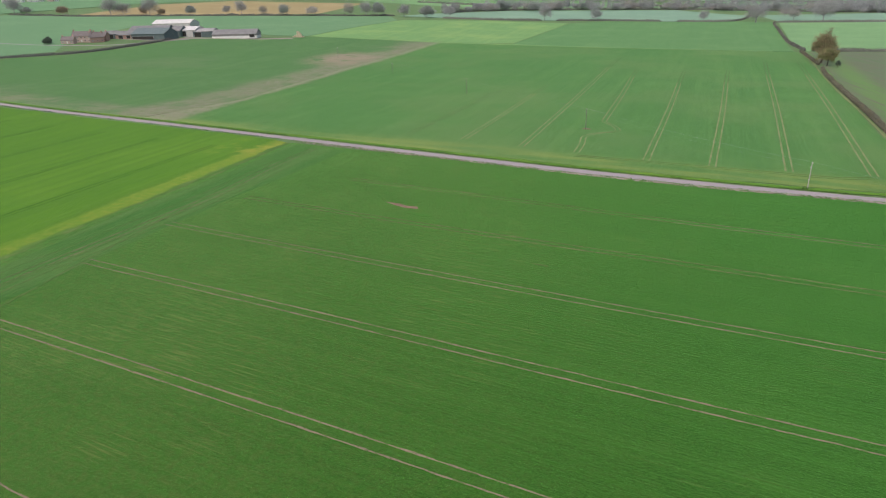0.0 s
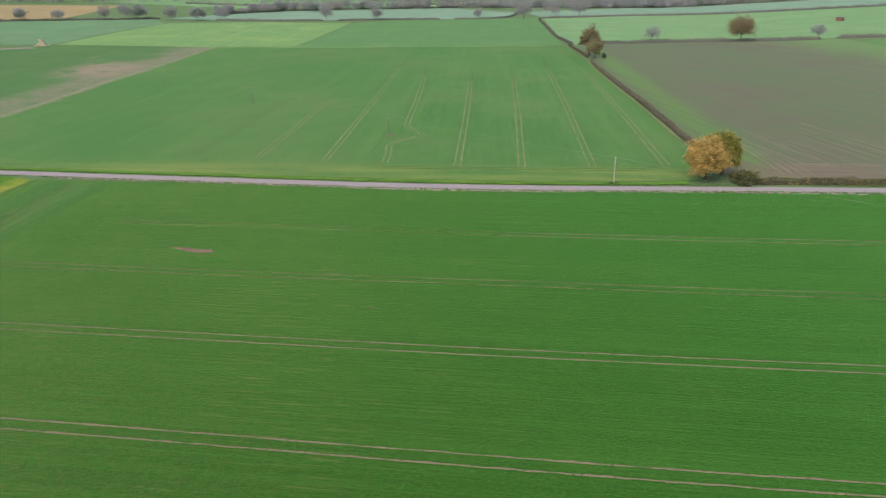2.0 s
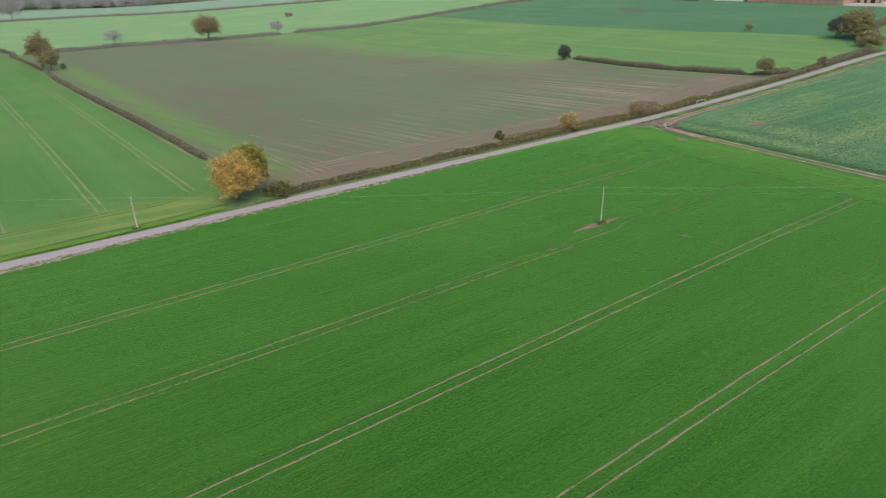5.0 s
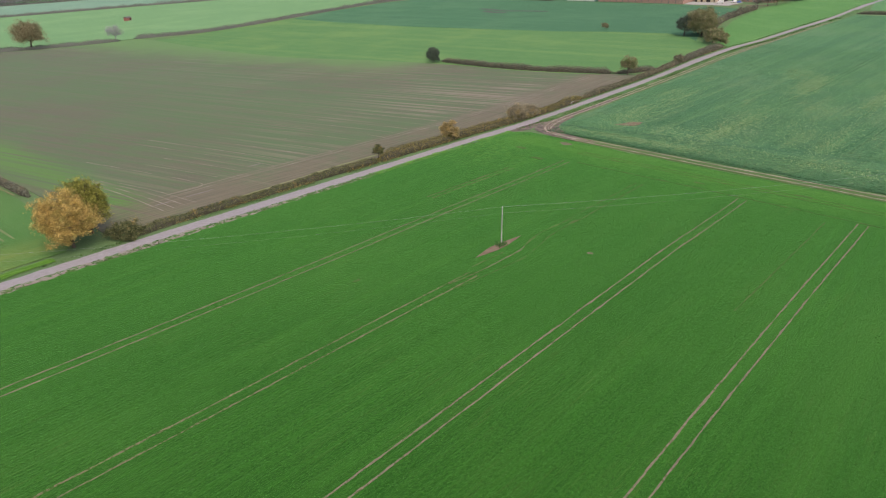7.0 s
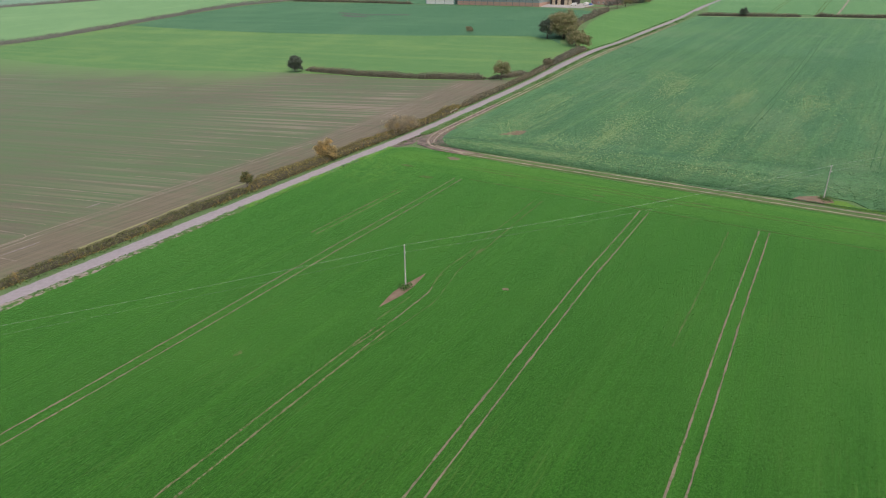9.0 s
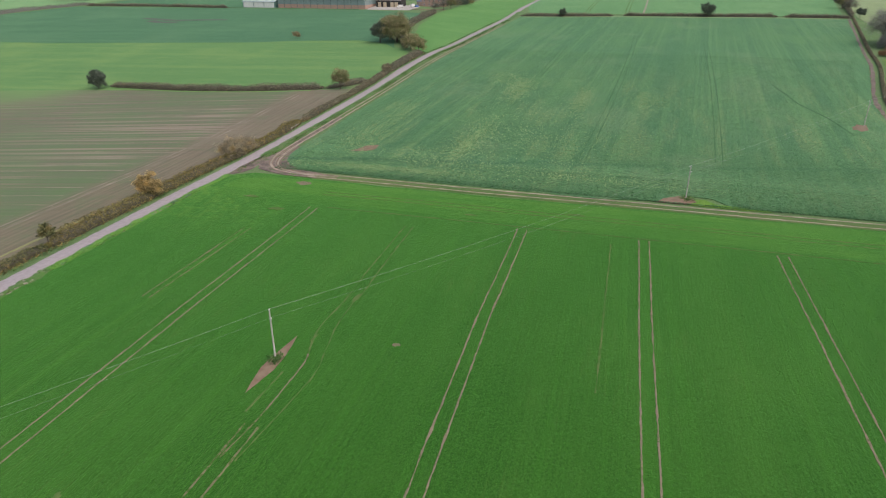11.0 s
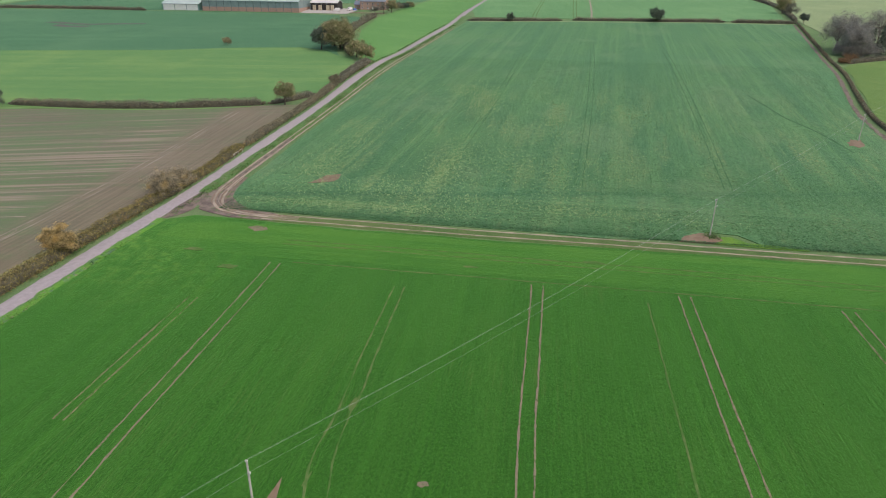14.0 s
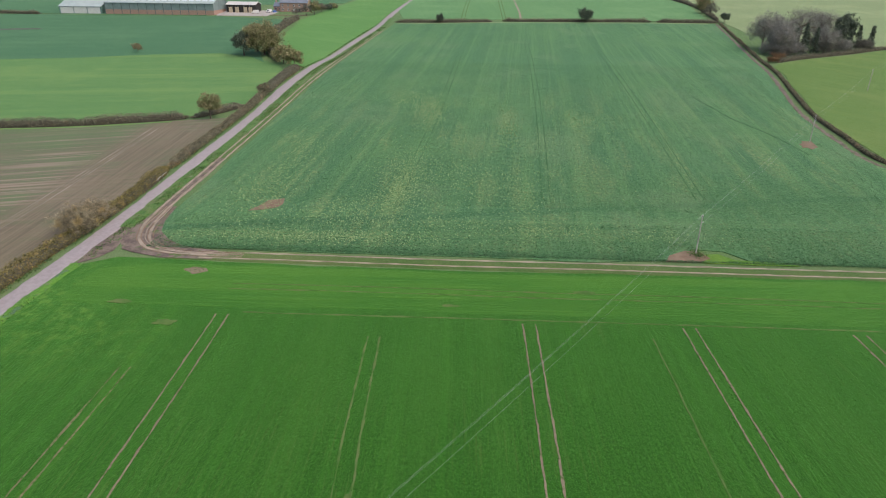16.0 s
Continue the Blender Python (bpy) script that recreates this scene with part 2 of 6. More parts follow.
    # the green flush thickens towards the crop on the rise
    edge = n.math("ADD", n.along(1, 0.22, -310), n.math("MULTIPLY", n.math("SUBTRACT", n.noise(0.05, 3), 0.5), 40))
    c = n.mix(n.math("MULTIPLY", n.ramp(edge, -48, 4), n.ramp(n.along(0, 1, 0), 285, 330)), c, (0.118, 0.215, 0.060))
    # headland by the roadside hedge, worked to bare earth
    c = n.mix(n.math("MULTIPLY", n.math("MULTIPLY", n.band(n.along(-0.03, 1, -199.5), 11, 4), n.ramp(n.noise(0.09, 4, 0.65), 0.18, 0.55)), 0.85), c, n.mix(n.ramp(n.noise(1.0, 3, 0.6, n.coords(1, (24, 0.8, 1))), 0.30, 0.70), (0.118, 0.092, 0.060), (0.190, 0.153, 0.103)))
    n.bump(n.math("ADD", fine, rows), 0.5, 0.1)
    return n.done(c, 0.92, 0.12, (0.9, 1.0, 0.9), 0, 0.2)


def west_mixed():
    n, c = crop_nodes("thin_wheat_west", (0.072, 0.182, 0.046), (0.054, 0.135, 0.036), (0.115, 0.195, 0.066), 100, 0.4, 0.5)
    j = n.math("MULTIPLY", n.math("SUBTRACT", n.noise(0.03, 4), 0.5), 14)
    strip = n.math("ADD", n.along(1, 0.14, 230), j)
    bare = n.mix(n.ramp(n.noise(0.25, 4), 0.35, 0.7), (0.215, 0.19, 0.135), (0.15, 0.18, 0.09))
    c = n.mix(n.math("MULTIPLY", n.math("MULTIPLY", n.band(n.math("ADD", strip, 8), 17, 10), n.ramp(n.noise(0.05, 4, 0.65), 0.22, 0.55)), 0.85), c, bare)
    road_side = n.math("ADD", n.along(0, 1, -205), n.math("MULTIPLY", j, 0.4))
    c = n.mix(n.math("MULTIPLY", n.math("MULTIPLY", n.band(road_side, 10, 7), n.ramp(n.noise(0.06, 4, 0.65), 0.3, 0.62)), 0.7), c, bare)
    far_end = n.math("MULTIPLY", n.ramp(n.along(0.1, 1, -420), 0, 60), n.ramp(n.noise(0.02, 4, 0.6), 0.40, 0.58))
    c = n.mix(n.math("MULTIPLY", n.math("MULTIPLY", far_end, n.ramp(strip, -60, -10)), 0.75), c, bare)
    worn = n.math("MULTIPLY", n.band(n.along(0.1, 1, -400), 34, 22), n.band(n.math("ADD", strip, 30), 26, 16))
    c = n.mix(n.math("MULTIPLY", worn, n.ramp(n.noise(0.07, 4, 0.65), 0.30, 0.55)), c, (0.255, 0.205, 0.145))
    c = n.mix(n.math("MULTIPLY", n.ramp(n.noise(0.01, 4), 0.54, 0.7), 0.22), c, bare)
    return n.done(c, 0.9, SHEEN, TINT, 0, 0.2)


def verge_mix():
    """Ragged grass with clods of thrown-up soil."""
    n = Nodes("grass_and_clods")
    f = n.noise(1.3, 4, 0.7)
    c = n.mix(n.ramp(f, 0.35, 0.7), (0.045, 0.12, 0.022), (0.10, 0.2, 0.04))
    c = n.mix(n.math("MULTIPLY", n.ramp(n.noise(0.35, 4, 0.7), 0.48, 0.66), 0.7), c, (0.13, 0.15, 0.06))
    west = n.math("SUBTRACT", 0.56, n.math("MULTIPLY", n.ramp(n.along(1, 0, 0), 40, 170), -0.16))
    soil = n.ramp(n.math("SUBTRACT", n.noise(0.75, 5, 0.7), n.math("SUBTRACT", west, 0.1)), 0.0, 0.06)
    c = n.mix(soil, c, n.mix(n.noise(3.0, 3), (0.20, 0.155, 0.12), (0.33, 0.29, 0.255)))
    n.bump(f, 0.8, 0.25)
    return n.done(c, 0.92, 0.1, (0.8, 1, 0.8), 0, 0.2)


def rape():
    n, c = crop_nodes("oilseed_rape", (0.077, 0.191, 0.070), (0.041, 0.118, 0.043), (0.112, 0.230, 0.087), -4, 0.4, 0.1)
    lane = n.noise(1.0, 3, 0.6, n.coords(-4, (420, 2.4, 1)))
    c = n.mix(n.math("MULTIPLY", n.ramp(lane, 0.49, 0.60), 0.5), c, (0.112, 0.227, 0.083))
    dark = n.noise(1.0, 2, 0.5, n.coords(-4, (500, 7, 1)))
    c = n.mix(n.math("MULTIPLY", n.ramp(dark, 0.50, 0.60), 0.65), c, (0.041, 0.125, 0.052))
    shade = n.noise(0.02, 4, 0.6)
    c = n.mix(n.math("MULTIPLY", n.ramp(shade, 0.5, 0.68), 0.4), c, (0.107, 0.221, 0.070))
    c = n.mix(n.math("MULTIPLY", n.math("SUBTRACT", 1.0, n.ramp(shade, 0.34, 0.46)), 0.4), c, (0.047, 0.138, 0.058))
    # yellowed plants in drifts on the lower ground
    low = n.math("SUBTRACT", 1.0, n.ramp(n.along(1, 0, 0), 250, 350))
    drift = n.math("MULTIPLY", n.ramp(n.noise(1.0, 3, 0.6, n.coords(-4, (32, 8, 1))), 0.46, 0.60), n.ramp(n.noise(1.0, 2, 0.5, n.coords(-4, (90, 2.6, 1))), 0.36, 0.55))
    fleck = n.ramp(n.noise(1.1, 3, 0.75), 0.50, 0.62)
    c = n.mix(n.math("MULTIPLY", n.math("MULTIPLY", drift, low), n.math("MULTIPLY_ADD", fleck, 0.5, 0.12)), c, (0.281, 0.316, 0.123))
    across = n.noise(1.0, 2, 0.5, n.coords(93, (90, 2.4, 1)))
    head = n.math("MULTIPLY", n.band(n.along(1, 0.10, -194), 8, 4), n.ramp(across, 0.4, 0.62))
    c = n.mix(n.math("MULTIPLY", head, 0.45), c, n.mix(fleck, (0.112, 0.221, 0.076), (0.236, 0.284, 0.123)))
    c = n.mix(n.math("MULTIPLY", n.band(n.math("ADD", n.along(1, 0.17, -211.5), n.math("MULTIPLY", n.math("SUBTRACT", n.noise(0.08, 3), 0.5), 4)), 1.5, 1.0), 0.85), c, (0.036, 0.111, 0.045))
    c = n.mix(n.math("MULTIPLY", n.band(n.along(1, 0, -172.5), 1.4, 0.8), 0.6), c, (0.038, 0.121, 0.043))
    beds = n.noise(1.0, 3, 0.65, n.coords(93, (60, 1.1, 1)))
    c = n.mix(n.math("MULTIPLY", n.math("MULTIPLY", n.ramp(beds, 0.50, 0.62), n.math("SUBTRACT", 1.0, n.ramp(n.along(1, 0, 0), 196, 232))), 0.4), c, (0.045, 0.125, 0.046))
    # a thicker, darker stand on the low southern ground
    thick = n.math("MULTIPLY", n.math("SUBTRACT", 1.0, n.ramp(n.along(1, 0, 0), 195, 235)), n.math("SUBTRACT", 1.0, n.ramp(n.along(0.2, 1, 0), 95, 165)))
    c = n.mix(n.math("MULTIPLY", thick, n.math("MULTIPLY_ADD", shade, 0.5, 0.25)), c, (0.046, 0.125, 0.036))
    worn = n.noise(0.035, 4, 0.65)
    c = n.mix(n.math("MULTIPLY", n.ramp(worn, 0.52, 0.66), 0.35), c, (0.150, 0.225, 0.108))
    # leaf clump relief, painted as lighter and darker spots
    leaf = n.noise(1.7, 3, 0.7)
    c = n.mix(n.math("MULTIPLY", n.ramp(leaf, 0.5, 0.62), 0.55), c, (0.119, 0.257, 0.102))
    c = n.mix(n.math("MULTIPLY", n.math("SUBTRACT", 1.0, n.ramp(leaf, 0.36, 0.48)), 0.42), c, (0.020, 0.074, 0.024))
    return n.done(c, 0.85, 0.13, (0.6, 1.0, 0.65), 0, 0.2)


def weedy_verge():
    """Bright ragged grass with clumps of bluish weeds and some earth along the crop."""
    n = Nodes("weedy_bright_verge")
    f = n.noise(1.8, 4, 0.7)
    c = n.mix(n.ramp(f, 0.32, 0.68), (0.062, 0.185, 0.020), (0.125, 0.275, 0.035))
    c = n.mix(n.ramp(n.noise(0.5, 4, 0.7), 0.53, 0.62), c, n.mix(f, (0.055, 0.125, 0.062), (0.10, 0.19, 0.095)))
    c = n.mix(n.ramp(n.noise(0.8, 5, 0.7), 0.60, 0.66), c, n.mix(f, (0.15, 0.12, 0.085), (0.24, 0.20, 0.155)))
    n.bump(f, 0.9, 0.3)
    return n.done(c, 0.9, 0.12, (0.7, 1, 0.6), 0, 0.2)


def rut_soil(name, soil, grown, share):
    """A wheel rut: pressed soil, broken by growth of the crop."""
    n = Nodes(name)
    f = n.noise(4.0, 4, 0.7)
    c = n.mix(n.ramp(f, 0.3, 0.7), tuple(v * 0.72 for v in soil), soil)
    gap = n.math("ADD", n.math("MULTIPLY", n.noise(0.2, 3, 0.6), 0.25), n.math("MULTIPLY", n.noise(1.9, 4, 0.8), 0.75))
    c = n.mix(n.ramp(gap, 0.62 - share, 0.68 - share), c, n.mix(f, tuple(v * 0.7 for v in grown), grown))
    n.bump(f, 0.7, 0.06)
    return n.done(c, 0.95, 0, (1, 1, 1), 0, 0.15)


def churned_mud():
    n = Nodes("trodden_mud_track")
    f = n.noise(2.6, 5, 0.75)
    c = n.mix(n.ramp(n.noise(0.5, 4, 0.65), 0.35, 0.65), (0.105, 0.082, 0.068), (0.20, 0.158, 0.13))
    c = n.mix(n.math("MULTIPLY", n.ramp(f, 0.5, 0.75), 0.6), c, (0.27, 0.22, 0.185))
    c = n.mix(n.ramp(n.noise(0.55, 5, 0.7), 0.56, 0.64), c, n.mix(f, (0.06, 0.11, 0.03), (0.12, 0.17, 0.055)))
    n.bump(f, 0.8, 0.12)
    return n.done(c, 0.85, 0, (1, 1, 1), 0, 0.3)


M = {
    "verge": crop("rough_grass", (0.085, 0.15, 0.035), (0.05, 0.10, 0.022), (0.15, 0.17, 0.06), 20, 0.2, 0.6),
    "ground_grass": crop("ground_grass", (0.112, 0.185, 0.066), (0.082, 0.145, 0.05), (0.155, 0.205, 0.09), 20, 0.3, 0.7),
    "lush": crop("lush_grass_bank", (0.098, 0.222, 0.022), (0.060, 0.155, 0.016), (0.165, 0.265, 0.036), 1, 0.4, 0.6),
    "verge_mix": verge_mix(),
    "near": wheat_near(),
    "headland": crop("wheat_headland", (0.036, 0.148, 0.009), (0.021, 0.094, 0.006), (0.070, 0.178, 0.018), 91, 0.6, 0.4, 0.30, (0.42, 1.0, 0.26)),
    "west_head": crop("wheat_west_headland", (0.037, 0.128, 0.013), (0.023, 0.090, 0.008), (0.105, 0.165, 0.046), 98, 0.6, 0.4, 0.26, (0.42, 1.0, 0.28)),
    "yellow": wheat_yellow(),
    "north": wheat_north(),
    # far field colour, lightened and blued to carry the haze
    "far_green": crop("hazed_far_wheat", (0.130, 0.252, 0.118), (0.106, 0.215, 0.100), (0.165, 0.278, 0.136), 96, 0.35, 0.6),
    "far_north": crop("far_north_wheat", (0.090, 0.208, 0.062), (0.072, 0.175, 0.050), (0.122, 0.236, 0.078), 96, 0.4, 0.6, 0.18),
    "pale": crop("pale_wheat", (0.155, 0.302, 0.098), (0.122, 0.258, 0.085), (0.215, 0.335, 0.104), 100, 0.7, 0.9),
    "brown": stubble_brown(),
    # bright and deep: hill field colours shifted bluer for some haze
    "bright": crop("bright_wheat", (0.104, 0.224, 0.066), (0.078, 0.180, 0.057), (0.158, 0.262, 0.078), 98, 0.7, 0.8),
    "deep": crop("deep_green_grass", (0.060, 0.162, 0.076), (0.045, 0.126, 0.062), (0.086, 0.186, 0.090), 98, 0.6, 0.8),
    # this ley colour is lightened for haze too
    "mint": crop("hazed_light_ley", (0.172, 0.315, 0.130), (0.142, 0.270, 0.114), (0.205, 0.345, 0.150), 0, 0.5, 0.8),
    "wedge": crop("bright_grass", (0.100, 0.240, 0.058), (0.076, 0.198, 0.048), (0.132, 0.268, 0.075), 60, 0.5, 0.8),
    "weedy": weedy_verge(),
    "straw_grass": crop("bleached_grass", (0.26, 0.25, 0.115), (0.16, 0.18, 0.07), (0.32, 0.29, 0.15), 1, 0.5, 0.6),
    "yard_earth": plain("trodden_yard_earth", (0.30, 0.265, 0.225), (0.23, 0.205, 0.165), 0.12, 0.95, 0, 2.0, 0.3),
    "rape": rape(),
    "pasture": crop("sheep_pasture", (0.112, 0.246, 0.092), (0.088, 0.205, 0.078), (0.142, 0.275, 0.110), 5, 0.5, 0.8),
    "olive": crop("olive_ley", (0.112, 0.192, 0.042), (0.086, 0.160, 0.034), (0.155, 0.215, 0.058), 40, 0.45, 0.8),
    "rough_pasture": crop("rough_pasture", (0.220, 0.281, 0.132), (0.176, 0.237, 0.110), (0.275, 0.319, 0.165), 30, 0.2, 0.7),
    "west_mixed": west_mixed(),
    "stubble": crop("pale_stubble", (0.34, 0.25, 0.12), (0.27, 0.2, 0.09), (0.42, 0.32, 0.17), 15, 0.4, 0.5),
    # pale blue-green of the farthest fields: the haze is in the colour
    "blue_green": crop("hazed_far_field", (0.195, 0.310, 0.220), (0.165, 0.272, 0.188), (0.230, 0.340, 0.245), 10, 0.4, 0.7),
    "road": plain("pale_limestone_gravel", (0.330, 0.296, 0.302), (0.279, 0.246, 0.251), 1.1, 0.95, 0, 3.2, 0.5),
    "soil": plain("bare_reddish_soil", SOIL, (0.17, 0.115, 0.075), 0.8, 0.95, 0, 4.0, 0.6),
    "rut": rut_soil("worn_wheel_rut", (0.245, 0.205, 0.140), (0.100, 0.140, 0.045), 0.09),
    "rut_north": plain("pale_worn_rut", (0.245, 0.265, 0.125), (0.135, 0.205, 0.065), 0.22, 0.95, 0, 2.0, 0.5),
    "rut_green": plain("faint_north_rut", (0.13, 0.195, 0.07), (0.085, 0.18, 0.045), 0.22, 0.95, 0, 2.0, 0.5),
    "brown_mark": plain("dried_wheel_mark", (0.29, 0.25, 0.195), (0.15, 0.145, 0.10), 0.12, 0.9, 0, 2.0, 0.4),
    "rut_faint": plain("grown_over_rut", (0.125, 0.175, 0.055), (0.045, 0.135, 0.017), 0.5, 0.95, 0, 2.0, 0.4),
    "rut_thin": rut_soil("half_grown_rut", (0.215, 0.200, 0.110), (0.070, 0.145, 0.028), 0.13),
    "mud": churned_mud(),
    "poached": plain("poached_dark_earth", (0.125, 0.112, 0.105), (0.085, 0.105, 0.068), 0.25, 0.9, 0, 2.0, 0.4),
    "dry_rut": plain("dried_pale_rut", (0.36, 0.30, 0.235), (0.20, 0.17, 0.12), 0.3, 0.9, 0, 2.0, 0.4),
    "puddle": plain("wet_silt", (0.34, 0.31, 0.28), (0.26, 0.22, 0.19), 1.0, 0.25, 0, 3.0, 0.1),
    # bark of far trees, lightened and greyed: haze put into the colour
    "hazed_bark": plain("hazed_bark", (0.26, 0.26, 0.25), (0.34, 0.335, 0.32), 2.0, 0.9, 0, 14.0, 0.8),
    "bark": plain("bark", (0.090, 0.070, 0.050), (0.144, 0.120, 0.090), 2.0, 0.9, 0, 14.0, 0.8),
    "pole": plain("weathered_pole_wood", (0.42, 0.40, 0.36), (0.32, 0.30, 0.265), 1.5, 0.85, 0, 12.0, 0.5),
    "dark_pole": plain("dark_pole_wood", (0.19, 0.185, 0.15), (0.13, 0.13, 0.10), 1.5, 0.9, 0, 12.0, 0.5),
    "wire": plain("aluminium_wire", (0.46, 0.48, 0.47), (0.38, 0.40, 0.39), 3.0, 0.6, 0.3, 9.0, 0.0),
    "porcelain": plain("glazed_insulator", (0.7, 0.68, 0.64), (0.6, 0.58, 0.55), 4.0, 0.25, 0, 9.0, 0.0),
    "steel": plain("galvanised_steel", (0.42, 0.43, 0.44), (0.33, 0.34, 0.35), 2.0, 0.5, 0.7, 9.0, 0.1),
    "white_paint": plain("white_paint", (0.78, 0.77, 0.74), (0.68, 0.67, 0.63), 1.0, 0.5, 0, 6.0, 0.1),
    "hedge": leafy("hedge_leaves", (0.185, 0.185, 0.135), (0.38, 0.365, 0.26), (0.33, 0.27, 0.165), 0.08),
    "hedge_dark": leafy("dark_bramble_leaves", (0.10, 0.12, 0.045), (0.32, 0.32, 0.13), (0.42, 0.31, 0.11), 0.03),
    "hedge_green": leafy("greener_hedge_leaves", (0.14, 0.13, 0.045), (0.47, 0.40, 0.135), (0.50, 0.35, 0.12), 0.05),
    "hedge_red": leafy("russet_hedge_leaves", (0.185, 0.180, 0.115), (0.42, 0.39, 0.25), (0.42, 0.31, 0.19), 0.06),
    "hedge_core": plain("hedge_branches", (0.080, 0.074, 0.053), (0.136, 0.122, 0.086), 1.2, 0.95, 0, 6.0, 0.8),
    "orange": leafy("orange_oak_leaves", (0.60, 0.41, 0.125), (0.98, 0.72, 0.25), (0.46, 0.40, 0.12), 0.12),
    "low_orange": leafy("dull_orange_leaves", (0.240, 0.156, 0.078), (0.372, 0.228, 0.114)),
    "gold_green": leafy("turning_leaves", (0.27, 0.28, 0.055), (0.58, 0.55, 0.12)),
    "russet": leafy("russet_leaves", (0.307, 0.254, 0.145), (0.562, 0.453, 0.263), (0.307, 0.307, 0.164), 0.15),
    "dull": leafy("dull_autumn_leaves", (0.30, 0.275, 0.145), (0.58, 0.50, 0.27), (0.22, 0.245, 0.10), 0.2),
    "ivy": leafy("dark_evergreen_leaves", (0.110, 0.146, 0.108), (0.20, 0.25, 0.18)),
    "bush_gold": leafy("golden_bush_leaves", (0.38, 0.30, 0.13), (0.70, 0.55, 0.26), (0.66, 0.46, 0.17), 0.1),
    "copse_twig": leafy("leafless_copse_twigs", (0.29, 0.295, 0.275), (0.46, 0.455, 0.415), (0.40, 0.36, 0.29), 0.1),
    "twig": leafy("bare_twigs", (0.15, 0.15, 0.125), (0.27, 0.26, 0.22)),
    "brown_twig": leafy("brown_twigs_and_dry_leaves", (0.33, 0.295, 0.20), (0.60, 0.52, 0.35), (0.55, 0.41, 0.18), 0.1),
    "rape_leaf": leafy("rape_leaves", (0.062, 0.180, 0.072), (0.132, 0.288, 0.118)),
    "pale_leaf": plain("yellowed_rape_leaves", (0.42, 0.54, 0.27), (0.30, 0.46, 0.19), 2.0, 0.8, 0, 5.0, 0.0),
    "wheat_leaf": leafy("young_wheat_leaves", (0.041, 0.189, 0.016), (0.101, 0.324, 0.041)),
    # far leaf and twig colours are paled and blued to stand for haze
    "wood_far": leafy("hazed_leafless_wood", (0.36, 0.37, 0.395), (0.55, 0.555, 0.575), (0.47, 0.44, 0.41), 0.12),
    "far_evergreen": leafy("hazed_evergreen_leaves", (0.36, 0.40, 0.38), (0.50, 0.54, 0.50)),
    "far_brown": leafy("hazed_autumn_leaves", (0.42, 0.40, 0.375), (0.58, 0.55, 0.50)),
    "far_russet": leafy("hazed_russet_leaves", (0.364, 0.299, 0.208), (0.546, 0.442, 0.325)),
    "far_twig": leafy("hazed_bare_twigs", (0.39, 0.40, 0.40), (0.57, 0.575, 0.565)),
    "far_hedge": leafy("hazed_hedge_leaves", (0.185, 0.195, 0.165), (0.315, 0.315, 0.26)),
    "rape_gap": plain("trampled_rape", (0.042, 0.118, 0.044), (0.062, 0.165, 0.062), 0.4, 0.9, 0, 2.0, 0.5),
    "rape_pale": plain("thin_pale_rape", (0.13, 0.235, 0.105), (0.085, 0.19, 0.075), 0.2, 0.9, 0, 2.0, 0.4),
    "rut_dark": plain("dark_green_rut", (0.036, 0.115, 0.011), (0.052, 0.145, 0.013), 0.3, 0.95, 0, 2.0, 0.4),
    # branches of far hedges, lightened for the haze as well
    "far_core": plain("hazed_hedge_branches", (0.18, 0.188, 0.165), (0.235, 0.24, 0.205), 1.0, 0.95, 0, 4.0, 0.5),
    "brick": plain("weathered_brick", (0.468, 0.305, 0.240), (0.377, 0.247, 0.195), 1.0, 0.9, 0, 7.0, 0.4),
    "pale_brick": plain("pale_brick", (0.56, 0.43, 0.37), (0.46, 0.35, 0.30), 1.0, 0.9, 0, 7.0, 0.4),
    "slate": plain("blue_grey_slate", (0.20, 0.23, 0.28), (0.15, 0.17, 0.21), 0.6, 0.6, 0, 5.0, 0.3),
    "dark_tile": plain("brown_roof_tile", (0.19, 0.165, 0.155), (0.14, 0.12, 0.115), 0.8, 0.8, 0, 5.0, 0.3),
    "green_clad": plain("green_steel_cladding", (0.216, 0.351, 0.297), (0.162, 0.284, 0.243), 0.3, 0.55, 0, 4.0, 0.2),
    "bay_clad": plain("weathered_grey_green_cladding", (0.245, 0.315, 0.30), (0.185, 0.25, 0.245), 0.35, 0.5, 0, 3.0, 0.2),
    "pale_clad": plain("pale_grey_green_roof", (0.40, 0.47, 0.45), (0.33, 0.40, 0.385), 0.3, 0.5, 0, 3.0, 0.2),
    "dark_clad": plain("dark_green_cladding", (0.13, 0.17, 0.165), (0.10, 0.135, 0.135), 0.3, 0.6, 0, 4.0, 0.2),
    "dark_roof": plain("weathered_dark_roof", (0.23, 0.225, 0.22), (0.17, 0.165, 0.165), 0.3, 0.85, 0, 3.0, 0.2),
    "grey_roof": plain("grey_fibre_cement_roof", (0.33, 0.32, 0.31), (0.25, 0.24, 0.235), 0.3, 0.85, 0, 3.0, 0.2),
    "pale_roof": plain("pale_sheet_roof", (0.62, 0.60, 0.57), (0.52, 0.50, 0.48), 0.25, 0.7, 0, 3.0, 0.2),
    "rooflight": plain("translucent_rooflight", (0.62, 0.68, 0.74), (0.5, 0.56, 0.62), 0.5, 0.3, 0, 3.0, 0.1),
    # near-black: painted shade of open bays and doorways, and tyre rubber
    "dark_inside": plain("bay_shade_or_tyre", (0.05, 0.047, 0.043), (0.035, 0.033, 0.03), 0.5, 0.9, 0, 3.0, 0.2),
    "straw": plain("straw_bales", (0.58, 0.50, 0.36), (0.48, 0.40, 0.27), 0.6, 0.9, 0, 5.0, 0.5),
